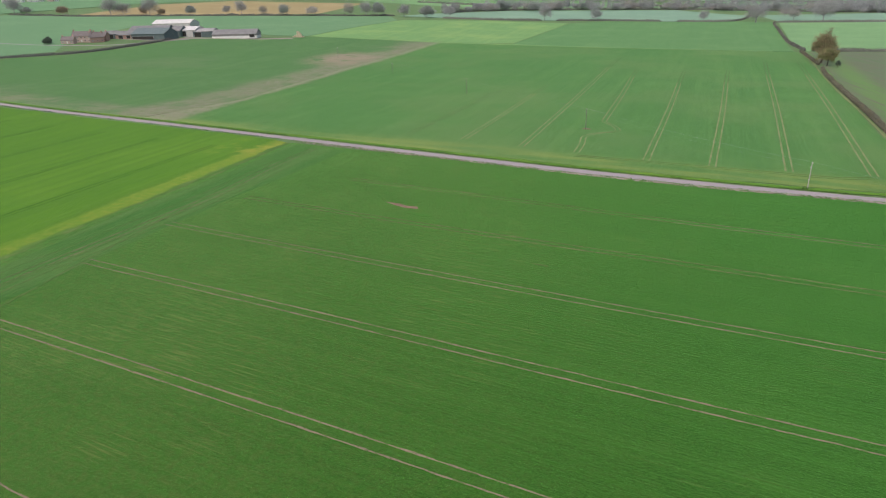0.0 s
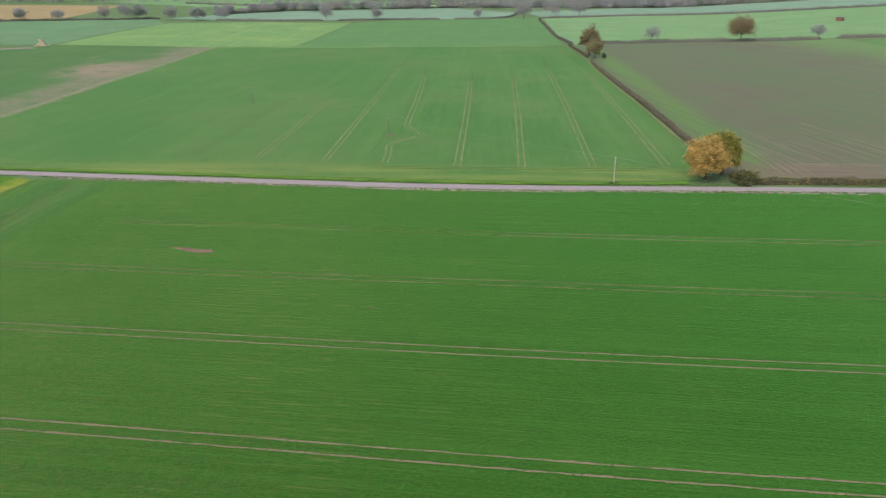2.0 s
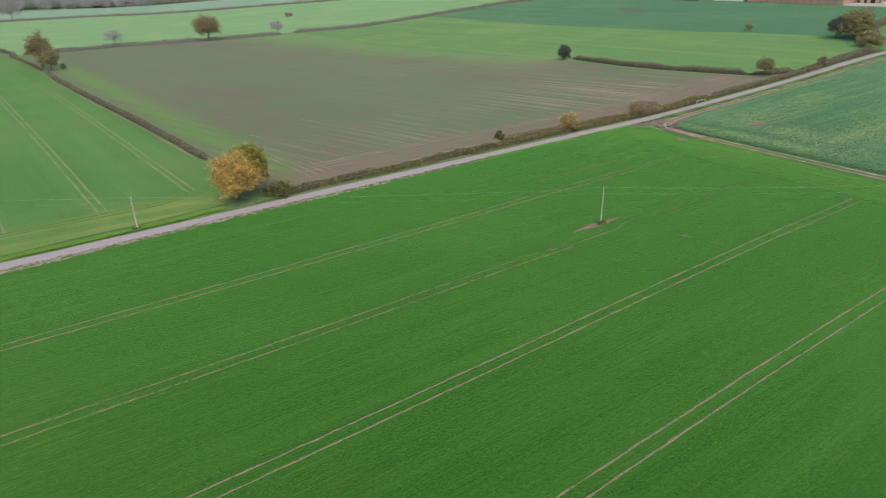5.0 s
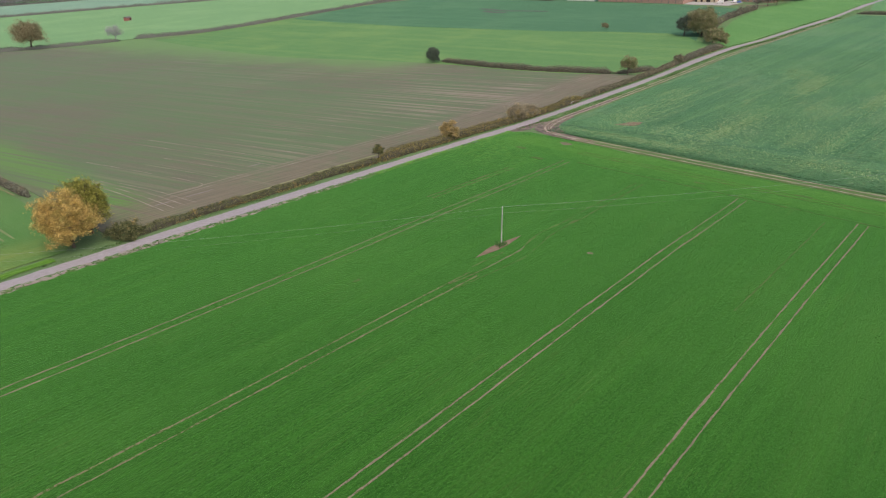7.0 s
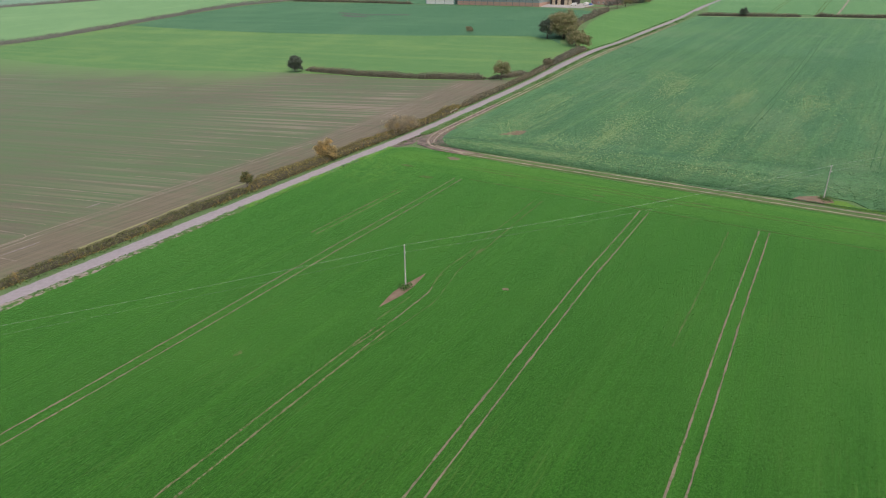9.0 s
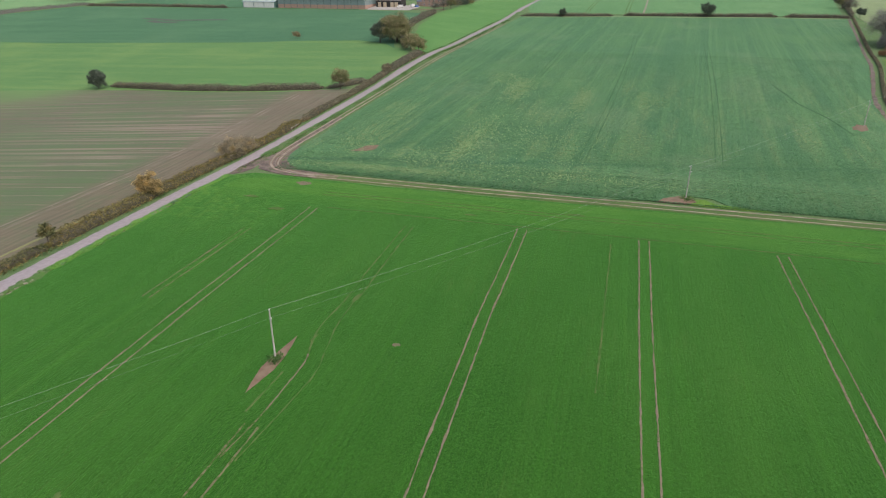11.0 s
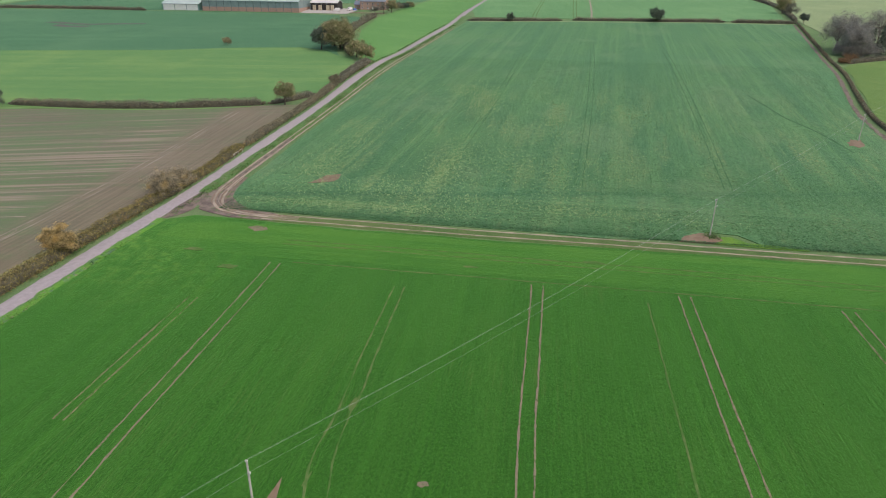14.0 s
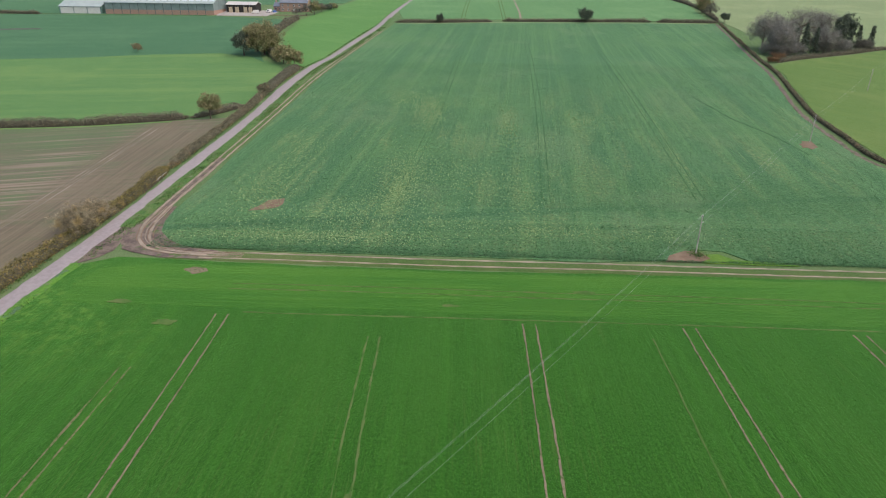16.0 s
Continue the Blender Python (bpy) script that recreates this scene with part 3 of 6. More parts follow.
    "glass": plain("window_glass", (0.08, 0.09, 0.10), (0.06, 0.07, 0.08), 1.0, 0.08, 0, 3.0, 0.0),
    "concrete": plain("yard_concrete", (0.42, 0.39, 0.36), (0.33, 0.30, 0.28), 0.3, 0.9, 0, 3.0, 0.2),
    "blue_paint": plain("blue_sheeting", (0.07, 0.14, 0.34), (0.06, 0.11, 0.28), 0.8, 0.5, 0, 4.0, 0.2),
    "pink_paint": plain("reddish_hut_paint", (0.42, 0.16, 0.14), (0.35, 0.13, 0.12), 0.8, 0.7, 0, 4.0, 0.2),
    "weed": leafy("rank_weeds", (0.069, 0.172, 0.040), (0.149, 0.276, 0.069), (0.253, 0.253, 0.115), 0.08),
}

# ---------------- mesh helpers ----------------


def mesh_of(name, verts, faces, material, smooth=False):
    me = bpy.data.meshes.new(name)
    me.from_pydata([tuple(map(float, v)) for v in verts], [], [tuple(map(int, f)) for f in faces])
    for m in material if isinstance(material, (list, tuple)) else (material,):
        me.materials.append(m)
    if smooth:
        me.polygons.foreach_set("use_smooth", [True] * len(me.polygons))
    return me


def part(name, data, material=None, parent=None, label="", at=None):
    """Links a bmesh or a mesh as one object, under a thing or a part."""
    if isinstance(data, bmesh.types.BMesh):
        me = bpy.data.meshes.new(name)
        data.to_mesh(me)
        data.free()
        me.materials.append(material)
        data = me
    ob = new(name, data)
    if parent:
        ob.parent = parent
    if at is not None:
        ob.matrix_basis = at
    if label:
        ob["label"] = label
    return ob


def thing(name, m, label, category, group="", kind=""):
    ob = new(name)
    ob.empty_display_size = 0.5
    ob.matrix_basis = m
    return tagged(ob, label, category, group, kind)


def box(bm, x0, x1, y0, y1, z0, z1):
    v = [bm.verts.new(p) for p in ((x0, y0, z0), (x1, y0, z0), (x1, y1, z0), (x0, y1, z0), (x0, y0, z1), (x1, y0, z1), (x1, y1, z1), (x0, y1, z1))]
    for f in ((0, 3, 2, 1), (4, 5, 6, 7), (0, 1, 5, 4), (1, 2, 6, 5), (2, 3, 7, 6), (3, 0, 4, 7)):
        bm.faces.new([v[i] for i in f])
    return bm


def boxes(*all_):
    bm = bmesh.new()
    for b in all_:
        box(bm, *b)
    return bm


def prism(bm, outline, x0, x1):
    """A shape in the y-z plane drawn out from x0 to x1."""
    a = [bm.verts.new((x0, y, z)) for y, z in outline]
    b = [bm.verts.new((x1, y, z)) for y, z in outline]
    bm.faces.new(a[::-1])
    bm.faces.new(b)
    k = len(outline)
    for i in range(k):
        bm.faces.new((a[i], a[(i + 1) % k], b[(i + 1) % k], b[i]))
    return bm


def rough_line(pts, step, amp, closed=False):
    """Points along a line at every step, jittered sideways."""
    p = [np.array(q, float) for q in pts]
    if closed:
        p.append(p[0])
    out = []
    for a, b in zip(p, p[1:]):
        k = max(1, int(np.linalg.norm(b - a) / step))
        side = np.array((-(b - a)[1], (b - a)[0])) / max(1e-6, np.linalg.norm(b - a))
        for i in range(k):
            q = a + (b - a) * i / k
            s = noise.noise((q[0] * 0.11, q[1] * 0.11, 3.7)) + 0.6 * noise.noise((q[0] * 0.47, q[1] * 0.47, 9.1))
            out.append(q + side * amp * s)
    if not closed:
        out.append(p[-1])
    return out


def curve_line(pts, step):
    """A smooth line through the points."""
    p = [np.array(q, float) for q in pts]
    p = [2 * p[0] - p[1], *p, 2 * p[-1] - p[-2]]
    out = []
    for i in range(1, len(p) - 2):
        k = max(1, int(np.linalg.norm(p[i + 1] - p[i]) / step))
        for j in range(k):
            u = j / k
            out.append(0.5 * (2 * p[i] + (p[i + 1] - p[i - 1]) * u + (2 * p[i - 1] - 5 * p[i] + 4 * p[i + 1] - p[i + 2]) * u * u + (3 * p[i] - p[i - 1] - 3 * p[i + 1] + p[i + 2]) * u ** 3))
    out.append(p[-2])
    return out


def sheet(name, outline, material, dz=0.0, cell=12.0, ragged=0.5, skirt=0.25, label="", category="field", parent=None):
    """A field: its outline cut by a grid and laid on the land, with an edge as deep as the crop."""
    line = rough_line(outline, 6.0, ragged, True) if ragged else [np.array(q, float) for q in outline]
    bm = bmesh.new()
    bm.faces.new([bm.verts.new((x, y, 0)) for x, y in line])
    xs, ys = [q[0] for q in line], [q[1] for q in line]
    for axis, lo, hi in ((0, min(xs), max(xs)), (1, min(ys), max(ys))):
        size = max(cell, (hi - lo) / 60)
        for g in np.arange(math.ceil(lo / size) * size, hi, size):
            co, no = [0, 0, 0], [0, 0, 0]
            co[axis], no[axis] = g, 1
            bmesh.ops.bisect_plane(bm, geom=bm.verts[:] + bm.edges[:] + bm.faces[:], plane_co=co, plane_no=no)
    bmesh.ops.triangulate(bm, faces=bm.faces[:])
    for f in bm.faces:
        if f.normal.z < 0:
            f.normal_flip()
    for v in bm.verts:
        v.co.z = hz(v.co.x, v.co.y) + dz
    if skirt:
        edges = [e for e in bm.edges if e.is_boundary]
        ret = bmesh.ops.extrude_edge_only(bm, edges=edges)
        for v in ret["geom"]:
            if isinstance(v, bmesh.types.BMVert):
                v.co.z -= skirt
    ob = part(name, bm, material, parent)
    return tagged(ob, label, category, "", "structure") if not parent else ob


def ribbon_mesh(name, line, width, material, dz, wobble=0.0, crown=0.0):
    """A strip of the given width on the land, with uneven edges and a little thickness."""
    verts, faces = [], []
    for i, q in enumerate(line):
        a, b = line[max(0, i - 1)], line[min(len(line) - 1, i + 1)]
        d = (b - a) / max(1e-6, np.linalg.norm(b - a))
        s = np.array((-d[1], d[0]))
        for k, (u, down) in enumerate(((-1.0, 0.08), (-0.86, 0.0), (0.0, -crown), (0.86, 0.0), (1.0, 0.08))):
            j = wobble * (noise.noise((q[0] * 0.33, q[1] * 0.33, k * 5.0)) + 0.7 * noise.noise((q[0] * 1.1, q[1] * 1.1, k * 5.0 + 2)))
            p = q + s * (u * width / 2 + (j if k != 2 else 0))
            verts.append((p[0], p[1], hz(*p) + dz - down))
        if i:
            o = 5 * i
            faces += [(o - 5 + k, o - 5 + k + 1, o + k + 1, o + k) for k in range(4)]
    return mesh_of(name, verts, [f[::-1] for f in faces], material)


def ribbon(name, pts, width, material, dz, wobble=0.0, step=3.0, label="", category="", parent=None, smooth_line=True, crown=0.0):
    line = curve_line(pts, step) if smooth_line else rough_line(pts, step, 0.0)
    ob = part(name, ribbon_mesh(name, line, width, material, dz, wobble, crown), None, parent)
    return tagged(ob, label, category, "", "structure") if not parent else ob


# ---------------- foliage ----------------


def leaf_mesh(name, centres, size, material, r, narrow=1.0, flat=0.0):
    """One small bent leaf spray at each point."""
    n = len(centres)
    d = r.normal(size=(n, 3))
    d[:, 2] *= 1 - flat
    d /= np.linalg.norm(d, axis=1)[:, None]
    e = np.cross(d, r.normal(size=(n, 3)))
    e /= np.linalg.norm(e, axis=1)[:, None]
    nn = np.cross(d, e)
    s = (size * r.uniform(0.6, 1.3, n))[:, None]
    c = np.asarray(centres)
    v = np.stack([c - d * s, c + e * s * narrow * 0.6 + nn * s * 0.2, c + d * s, c - e * s * narrow * 0.6 + nn * s * 0.2], 1).reshape(-1, 3)
    me = bpy.data.meshes.new(name)
    me.vertices.add(4 * n)
    me.vertices.foreach_set("co", v.ravel())
    me.loops.add(4 * n)
    me.loops.foreach_set("vertex_index", np.arange(4 * n))
    me.polygons.add(n)
    me.polygons.foreach_set("loop_start", np.arange(0, 4 * n, 4))
    me.materials.append(material)
    me.update(calc_edges=True)
    return me


def tube_mesh(name, segments, material, sides=6):
    verts, faces = [], []
    for p0, p1, r0, r1 in segments:
        p0, p1 = np.array(p0, float), np.array(p1, float)
        d = (p1 - p0) / max(1e-6, np.linalg.norm(p1 - p0))
        a = np.cross(d, (0.31, 0.9, 0.2) if abs(d[2]) > 0.5 else (0, 0, 1))
        a /= np.linalg.norm(a)
        b = np.cross(d, a)
        o = len(verts)
        for p, rad in ((p0, r0), (p1, r1)):
            verts += [p + rad * (math.cos(t) * a + math.sin(t) * b) for t in np.arange(sides) * 2 * math.pi / sides]
        faces += [(o + i, o + (i + 1) % sides, o + sides + (i + 1) % sides, o + sides + i) for i in range(sides)]
        faces.append(tuple(range(o + sides, o + 2 * sides)))
    return mesh_of(name, verts, faces, material, True)


def tree_parts(height, width, base, leaves, size, seed, lean=0.0, limbs=11, twigs=4, squash=0.8, loose=0.046):
    """Trunk and limbs as tapered segments, and the points where the leaf sprays sit."""
    r = np.random.default_rng(seed)
    seg, tips = [], []
    tr = 0.028 * height
    top = np.array((lean, 0.3 * lean, height * 0.55))
    mid = np.array((r.normal() * 0.02 * height, r.normal() * 0.02 * height, height * 0.25))
    seg += [((0, 0, -0.4), (0, 0, 0.3), tr * 1.6, tr * 1.15), ((0, 0, 0.3), mid, tr * 1.15, tr * 0.85), (mid, top, tr * 0.85, tr * 0.5)]
    cz = (base + height) / 2
    twigs = twigs * 2
    for i in range(limbs):
        u = (i + 0.5) / limbs
        az = i * 2.4 + r.normal() * 0.3
        el = math.acos(1 - 1.55 * u)
        rad = r.uniform(0.72, 1.08)
        end = np.array((math.cos(az) * math.sin(el) * width / 2 * rad, math.sin(az) * math.sin(el) * width / 2 * rad, cz + math.cos(el) * (height - base) / 2 * rad))
        start = mid + (top - mid) * r.uniform(0, 1)
        if end[2] < start[2] - height * 0.15:
            start = mid
        knee = start + (end - start) * 0.5 + np.array((0, 0, height * 0.05)) + r.normal(size=3) * 0.03 * height
        seg += [(start, knee, tr * 0.42, tr * 0.28), (knee, end, tr * 0.28, tr * 0.08)]
        for _ in range(twigs):
            q = knee + (end - knee) * r.uniform(0.1, 1)
            t = q + np.clip(r.normal(size=3), -1.5, 1.5) * np.array((1, 1, 0.8)) * width * 0.12
            seg.append((q, t, tr * 0.12, tr * 0.03))
            tips.append(t)
        tips.append(end)
    tips = np.array(tips)
    pick = r.integers(0, len(tips), leaves)
    spread = (width * loose + 0.05) * r.choice((1.0, 1.8), (leaves, 1), p=(0.8, 0.2))
    pts = tips[pick] + r.normal(size=(leaves, 3)) * spread * np.array((1, 1, squash))
    pts[:, 2] = np.maximum(pts[:, 2], base * 0.8 + 0.2)
    return seg, pts, r


def tree(name, x, y, height, width, base, leaves, size, leaf, seed, label, category="tree", bare=False, lean=0.0, limbs=11, twigs=4, group="", turn=0.0):
    leaves, size = (int(leaves * 2.2), size * 0.9) if bare else (int(leaves * 3.0), size * 0.60) if name == "oak_tree" else (int(leaves * 2.2), size * 0.6)
    seg, pts, r = tree_parts(height, width, base, leaves, size, seed, lean, limbs, twigs, loose=0.036 if name == "oak_tree" else 0.075 if name == "far_tree" else 0.048)
    t = thing(name, pose(x, y, hz(x, y), 0, 0, turn), label, category, group)
    part("trunk", tube_mesh("trunk", seg, M["hazed_bark" if leaf.startswith("far_") else "bark"]), None, t)
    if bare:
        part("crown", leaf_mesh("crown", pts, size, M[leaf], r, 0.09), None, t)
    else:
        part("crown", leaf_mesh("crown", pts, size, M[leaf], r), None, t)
    return t


def hedge(name, pts, height, width, leaf, label, seed, per_metre=50, size=0.28, gap=0.0, uneven=0.25):
    """A clipped or overgrown hedge: a lumpy mass of twigs, with leaf sprays over it."""
    r = np.random.default_rng(seed)
    per_metre, size = (per_metre * 3.4, size * 0.52) if per_metre > 19 else (per_metre * 2, size * 0.7)
    line = curve_line(pts, 1.5)
    t = thing(name, pose(line[0][0], line[0][1], hz(*line[0])), label, "hedge")
    o = np.array((line[0][0], line[0][1], hz(*line[0])))
    ring = ((-0.34, 0.0), (-0.36, 0.4), (-0.25, 0.68), (0.0, 0.78), (0.25, 0.68), (0.36, 0.4), (0.34, 0.0))
    verts, faces, pts3 = [], [], []
    for i, q in enumerate(line):
        a, b = line[max(0, i - 1)], line[min(len(line) - 1, i + 1)]
        d = (b - a) / max(1e-6, np.linalg.norm(b - a))
        s = np.array((-d[1], d[0]))
        hh = height * (1 + uneven * (1.5 * noise.noise((q[0] * 0.09, q[1] * 0.09, seed)) + noise.noise((q[0] * 0.4, q[1] * 0.4, seed + 5.0))))
        end = min(1.0, 0.35 + 0.3 * min(i, len(line) - 1 - i))
        g = hz(*q)
        for k, (u, w) in enumerate(ring):
            j = 1 + 0.28 * noise.noise((q[0] * 0.8, q[1] * 0.8, k * 3.1 + seed))
            p = q + s * u * width * j * end
            verts.append(np.array((p[0], p[1], g - 0.15 + w * hh * end * (0.85 + 0.15 * j))) - o)
        if i:
            k0 = 7 * i
            faces += [(k0 - 7 + k, k0 - 7 + k + 1, k0 + k + 1, k0 + k) for k in range(6)]
        m = int(per_metre * 1.5)
        th = r.uniform(0, math.pi, m)
        rad = (0.72 + 0.42 * r.uniform(0, 1, m) ** 1.3) * end
        along = r.uniform(-0.9, 0.9, m)
        w = np.cos(th) * rad * width * 0.5
        z = np.maximum(0.05, np.power(np.sin(th), 0.7)) * rad * hh
        pts3.append(np.stack([q[0] + s[0] * w + d[0] * along, q[1] + s[1] * w + d[1] * along, g + z], 1) - o)
    faces += [tuple(range(7)), tuple(range(len(verts) - 1, len(verts) - 8, -1))]
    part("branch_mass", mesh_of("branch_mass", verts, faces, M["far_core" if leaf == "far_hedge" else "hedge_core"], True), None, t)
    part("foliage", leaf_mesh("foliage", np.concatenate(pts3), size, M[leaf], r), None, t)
    return t


# ---------------- ground ----------------


def ground():
    lines = []
    for lo, hi in ((-9000, 6000), (-5000, 9000)):
        a = np.concatenate([np.arange(lo, -600, 200), np.arange(-600, 760, 10), np.arange(760, hi + 1, 200)])
        lines.append(a)
    gx, gy = np.meshgrid(lines[0], lines[1], indexing="ij")
    z = high(gx, gy) - 0.14
    v = np.stack([gx, gy, z], -1).reshape(-1, 3)
    ny = len(lines[1])
    f = [(i * ny + j, (i + 1) * ny + j, (i + 1) * ny + j + 1, i * ny + j + 1) for i in range(len(lines[0]) - 1) for j in range(ny - 1)]
    tagged(part("ground", mesh_of("ground", v, f, M["ground_grass"], True)), "rolling farmland of rough green grass", "ground", "", "structure")


ground()

ROAD = [(-900, 196), (-520, 191), (-370, 189.5), (-258, 189.3), (-173, 186.7), (-108, 184.6), (-57, 183.1), (-17, 183.6), (24, 185.5), (50, 187.0), (75, 188.0), (100, 188.8), (125, 189.6), (150, 190.1), (175, 189.6), (205, 189.5), (225, 189.4), (250, 188.6), (275, 188.3), (310, 189.2), (347, 187.8), (375, 183.6), (421, 180.2), (471, 176.0), (515, 175), (600, 174), (900, 170)]

# near fields, south of the road
sheet("field_near", [(-162, 180), (-100, 180.2), (-57, 178.8), (-17, 179), (24, 181.8), (75, 184), (125, 186.2), (150, 186.8), (163, 186.2), (166.6, 181), (166.2, 174), (165.3, 150), (165, 120), (165.6, 60), (166, -160), (-104, -160), (-129.5, -30), (-146, 65), (-152.4, 97.6), (-157.6, 145)], M["near"], 0, 12, 0.5, 0.03, "winter wheat field with drill rows and wheel tracks", "field")
sheet("field_headland", [(149.5, 183), (161, 182), (164.3, 172), (164, 120), (164.6, 60), (165, -150), (149.5, -150), (149.6, 60)], M["headland"], 0.02, 12, 0.8, 0.05, "wheat headland drilled across the field end", "field")
sheet("field_west_headland", [(-160, 178), (-135, 178), (-131, 120), (-126, 75), (-113, 0), (-100, -60), (-119.8, -60), (-140.8, 65), (-147.2, 97.6), (-152.4, 145)], M["west_head"], 0.02, 12, 0.8, 0.05, "thin wheat headland beside the boundary", "field")
sheet("field_yellow", [(-1000, 190), (-520, 184.5), (-370, 184.5), (-258, 184.6), (-172, 182.4), (-161.5, 179), (-155, 145), (-149.8, 97.6), (-143.6, 65), (-127, -30), (-107, -160), (-1000, -160)], M["yellow"], 0.014, 14, 1.3, 0.0, "yellowish green winter wheat field", "field")
# north of the road
sheet("field_north", [(-262, 195), (-173, 192.6), (-108, 190.6), (-57, 188.8), (-17, 189.2), (14, 191.4), (29, 193), (32.4, 200), (32, 237), (28, 272), (24.3, 315), (17.6, 375), (10.5, 457), (-1, 560), (-3, 577), (-47, 577.5), (-138, 582), (-245, 586), (-322, 590), (-300, 477), (-283, 374), (-256, 250)], M["north"], 0, 14, 0.6, 0.05, "winter wheat field north of the farm road", "field")
sheet("field_thin_west", [(-263, 195), (-370, 194.5), (-520, 196), (-545, 290), (-523, 347), (-531, 409), (-545, 470), (-525, 500), (-470, 530), (-461, 556), (-352, 574), (-321.5, 590), (-299, 477), (-282, 374), (-255, 250)], M["west_mixed"], -0.03, 14, 0.6, 0.25, "patchy thin wheat with bare soil strips", "field")
sheet("field_pale", [(-461, 560), (-352, 577), (-247, 602), (-283, 885), (-400, 860), (-494, 800), (-480, 658)], M["pale"], 0, 14, 0.6, 0.25, "pale bright green wheat field", "field")
sheet("field_far_north", [(-246, 589), (-138, 585), (-47, 580.5), (-5, 580), (-14, 671), (-37, 940), (-40, 1000), (-88, 1010), (-150, 985), (-246, 950), (-281, 885), (-245.5, 602)], M["far_north"], 0, 14, 0.6, 0.25, "far green wheat field", "field")
sheet("field_grass_strip", [(-352, 574.5), (-247, 587.5), (-138, 583.5), (-20, 578), (-20, 581.5), (-138, 588), (-247, 596), (-352, 578.5)], M["pale"], 0.03, 14, 0.6, 0.1, "pale grass strip between two fields", "field")
sheet("field_brown", [(38, 195), (74, 194.2), (113, 196.2), (142, 197), (170, 196.8), (203, 195.4), (243, 195.2), (266, 195.2), (262.5, 206), (260.5, 213), (253, 238), (247.5, 268), (242, 304), (234, 338), (214, 397), (207.5, 468), (209, 560), (206, 582), (135, 588), (64, 590), (26, 584), (6, 577), (16.5, 457), (23, 375), (29.6, 315), (33.4, 272), (36.4, 237)], M["brown"], 0, 12, 0.4, 0.25, "drilled brown field with a thin green flush", "field")
sheet("field_bright", [(263, 214), (256, 238), (250, 268), (241, 305), (231, 339), (211, 398), (204.5, 468), (206, 560), (252, 561), (338, 566), (335, 516), (340, 431), (351, 365), (362, 305), (374, 271), (380, 240), (372, 222), (352, 203), (340, 197), (300, 195.6), (285, 195.2), (268, 203)], M["bright"], -0.07, 12, 0.6, 0.1, "rolling bright green wheat field", "field")
sheet("field_deep", [(337, 566), (334, 516), (339, 431), (350, 365), (361, 305), (373, 271), (379, 240), (371, 222), (358, 212), (384, 222), (440, 236), (500, 240), (512, 290), (511, 410), (505, 560), (455, 580), (370, 575)], M["deep"], -0.04, 12, 0.6, 0.2, "deep green grass field below the farm", "field")
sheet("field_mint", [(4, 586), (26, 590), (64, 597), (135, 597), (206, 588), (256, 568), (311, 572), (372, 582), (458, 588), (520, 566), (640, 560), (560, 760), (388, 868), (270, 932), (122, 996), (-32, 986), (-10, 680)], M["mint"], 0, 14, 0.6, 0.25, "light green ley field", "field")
sheet("field_wedge", [(349, 190.6), (372, 187), (421, 183), (471, 178.8), (515, 177.6), (600, 176.6), (700, 175), (700, 218), (548, 226), (500, 231), (440, 225), (385, 211), (358, 201)], M["wedge"], 0, 12, 0.6, 0.25, "bright grass wedge beside the road", "field")
# east of the headland track
sheet("field_rape", [(171.4, 168), (172.6, 172.5), (175.4, 176.4), (179.5, 179), (185, 180.3), (196, 180.6), (226, 180.5), (284, 180), (336, 179.4), (392, 175.4), (493, 167), (497, 138), (502, 108), (506, 45), (509, 0), (505, -38), (452, -29), (391, -18), (351, -11.2), (315, -2.4), (285, 4.6), (256, 7.8), (234, 7), (205, -2), (180, -70), (171.5, -70), (171.3, 26), (172.2, 62), (176.5, 66), (177, 72), (172, 76), (170.4, 92), (170.8, 145)], M["rape"], 0.0, 10, 0.5, 0.3, "bluish green oilseed rape crop with pale flecks", "field")
sheet("field_pasture", [(512, 165), (515, 0), (516, -38), (640, -60), (760, -60), (760, 172), (560, 173)], M["pasture"], 0, 14, 0.6, 0.2, "grazed green pasture", "field")
sheet("field_olive", [(236, 1.5), (258, 0.8), (284, -1.2), (316, -9), (350, -17.6), (368, -20.5), (374, -26), (380, -35), (390, -53), (399, -71), (415, -98), (470, -300), (240, -300), (205, -120), (215, -25)], M["olive"], 0, 12, 0.6, 0.2, "olive green grass ley", "field")
sheet("field_rough_pasture", [(512, -46), (470, -45), (430, -60), (415, -90), (430, -115), (480, -300), (900, -300), (900, -64), (640, -66)], M["rough_pasture"], 0, 14, 0.6, 0.2, "rough yellowish pasture on the rise", "field")
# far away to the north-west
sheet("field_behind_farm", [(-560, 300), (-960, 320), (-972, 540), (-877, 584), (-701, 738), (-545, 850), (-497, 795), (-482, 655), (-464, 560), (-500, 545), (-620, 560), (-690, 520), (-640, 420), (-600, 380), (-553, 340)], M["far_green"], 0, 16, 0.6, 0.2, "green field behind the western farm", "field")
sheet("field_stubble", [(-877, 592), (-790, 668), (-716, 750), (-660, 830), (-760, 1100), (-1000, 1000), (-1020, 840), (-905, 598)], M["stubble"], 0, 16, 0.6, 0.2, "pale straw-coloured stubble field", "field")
sheet("field_greyed", [(-540, 862), (-463, 870), (-386, 886), (-308, 926), (-246, 965), (-150, 996), (-90, 1024), (-78, 1170), (-210, 1290), (-450, 1075), (-515, 950)], M["blue_green"], 0, 16, 0.6, 0.2, "far greyish green field, haze in its colour", "field")
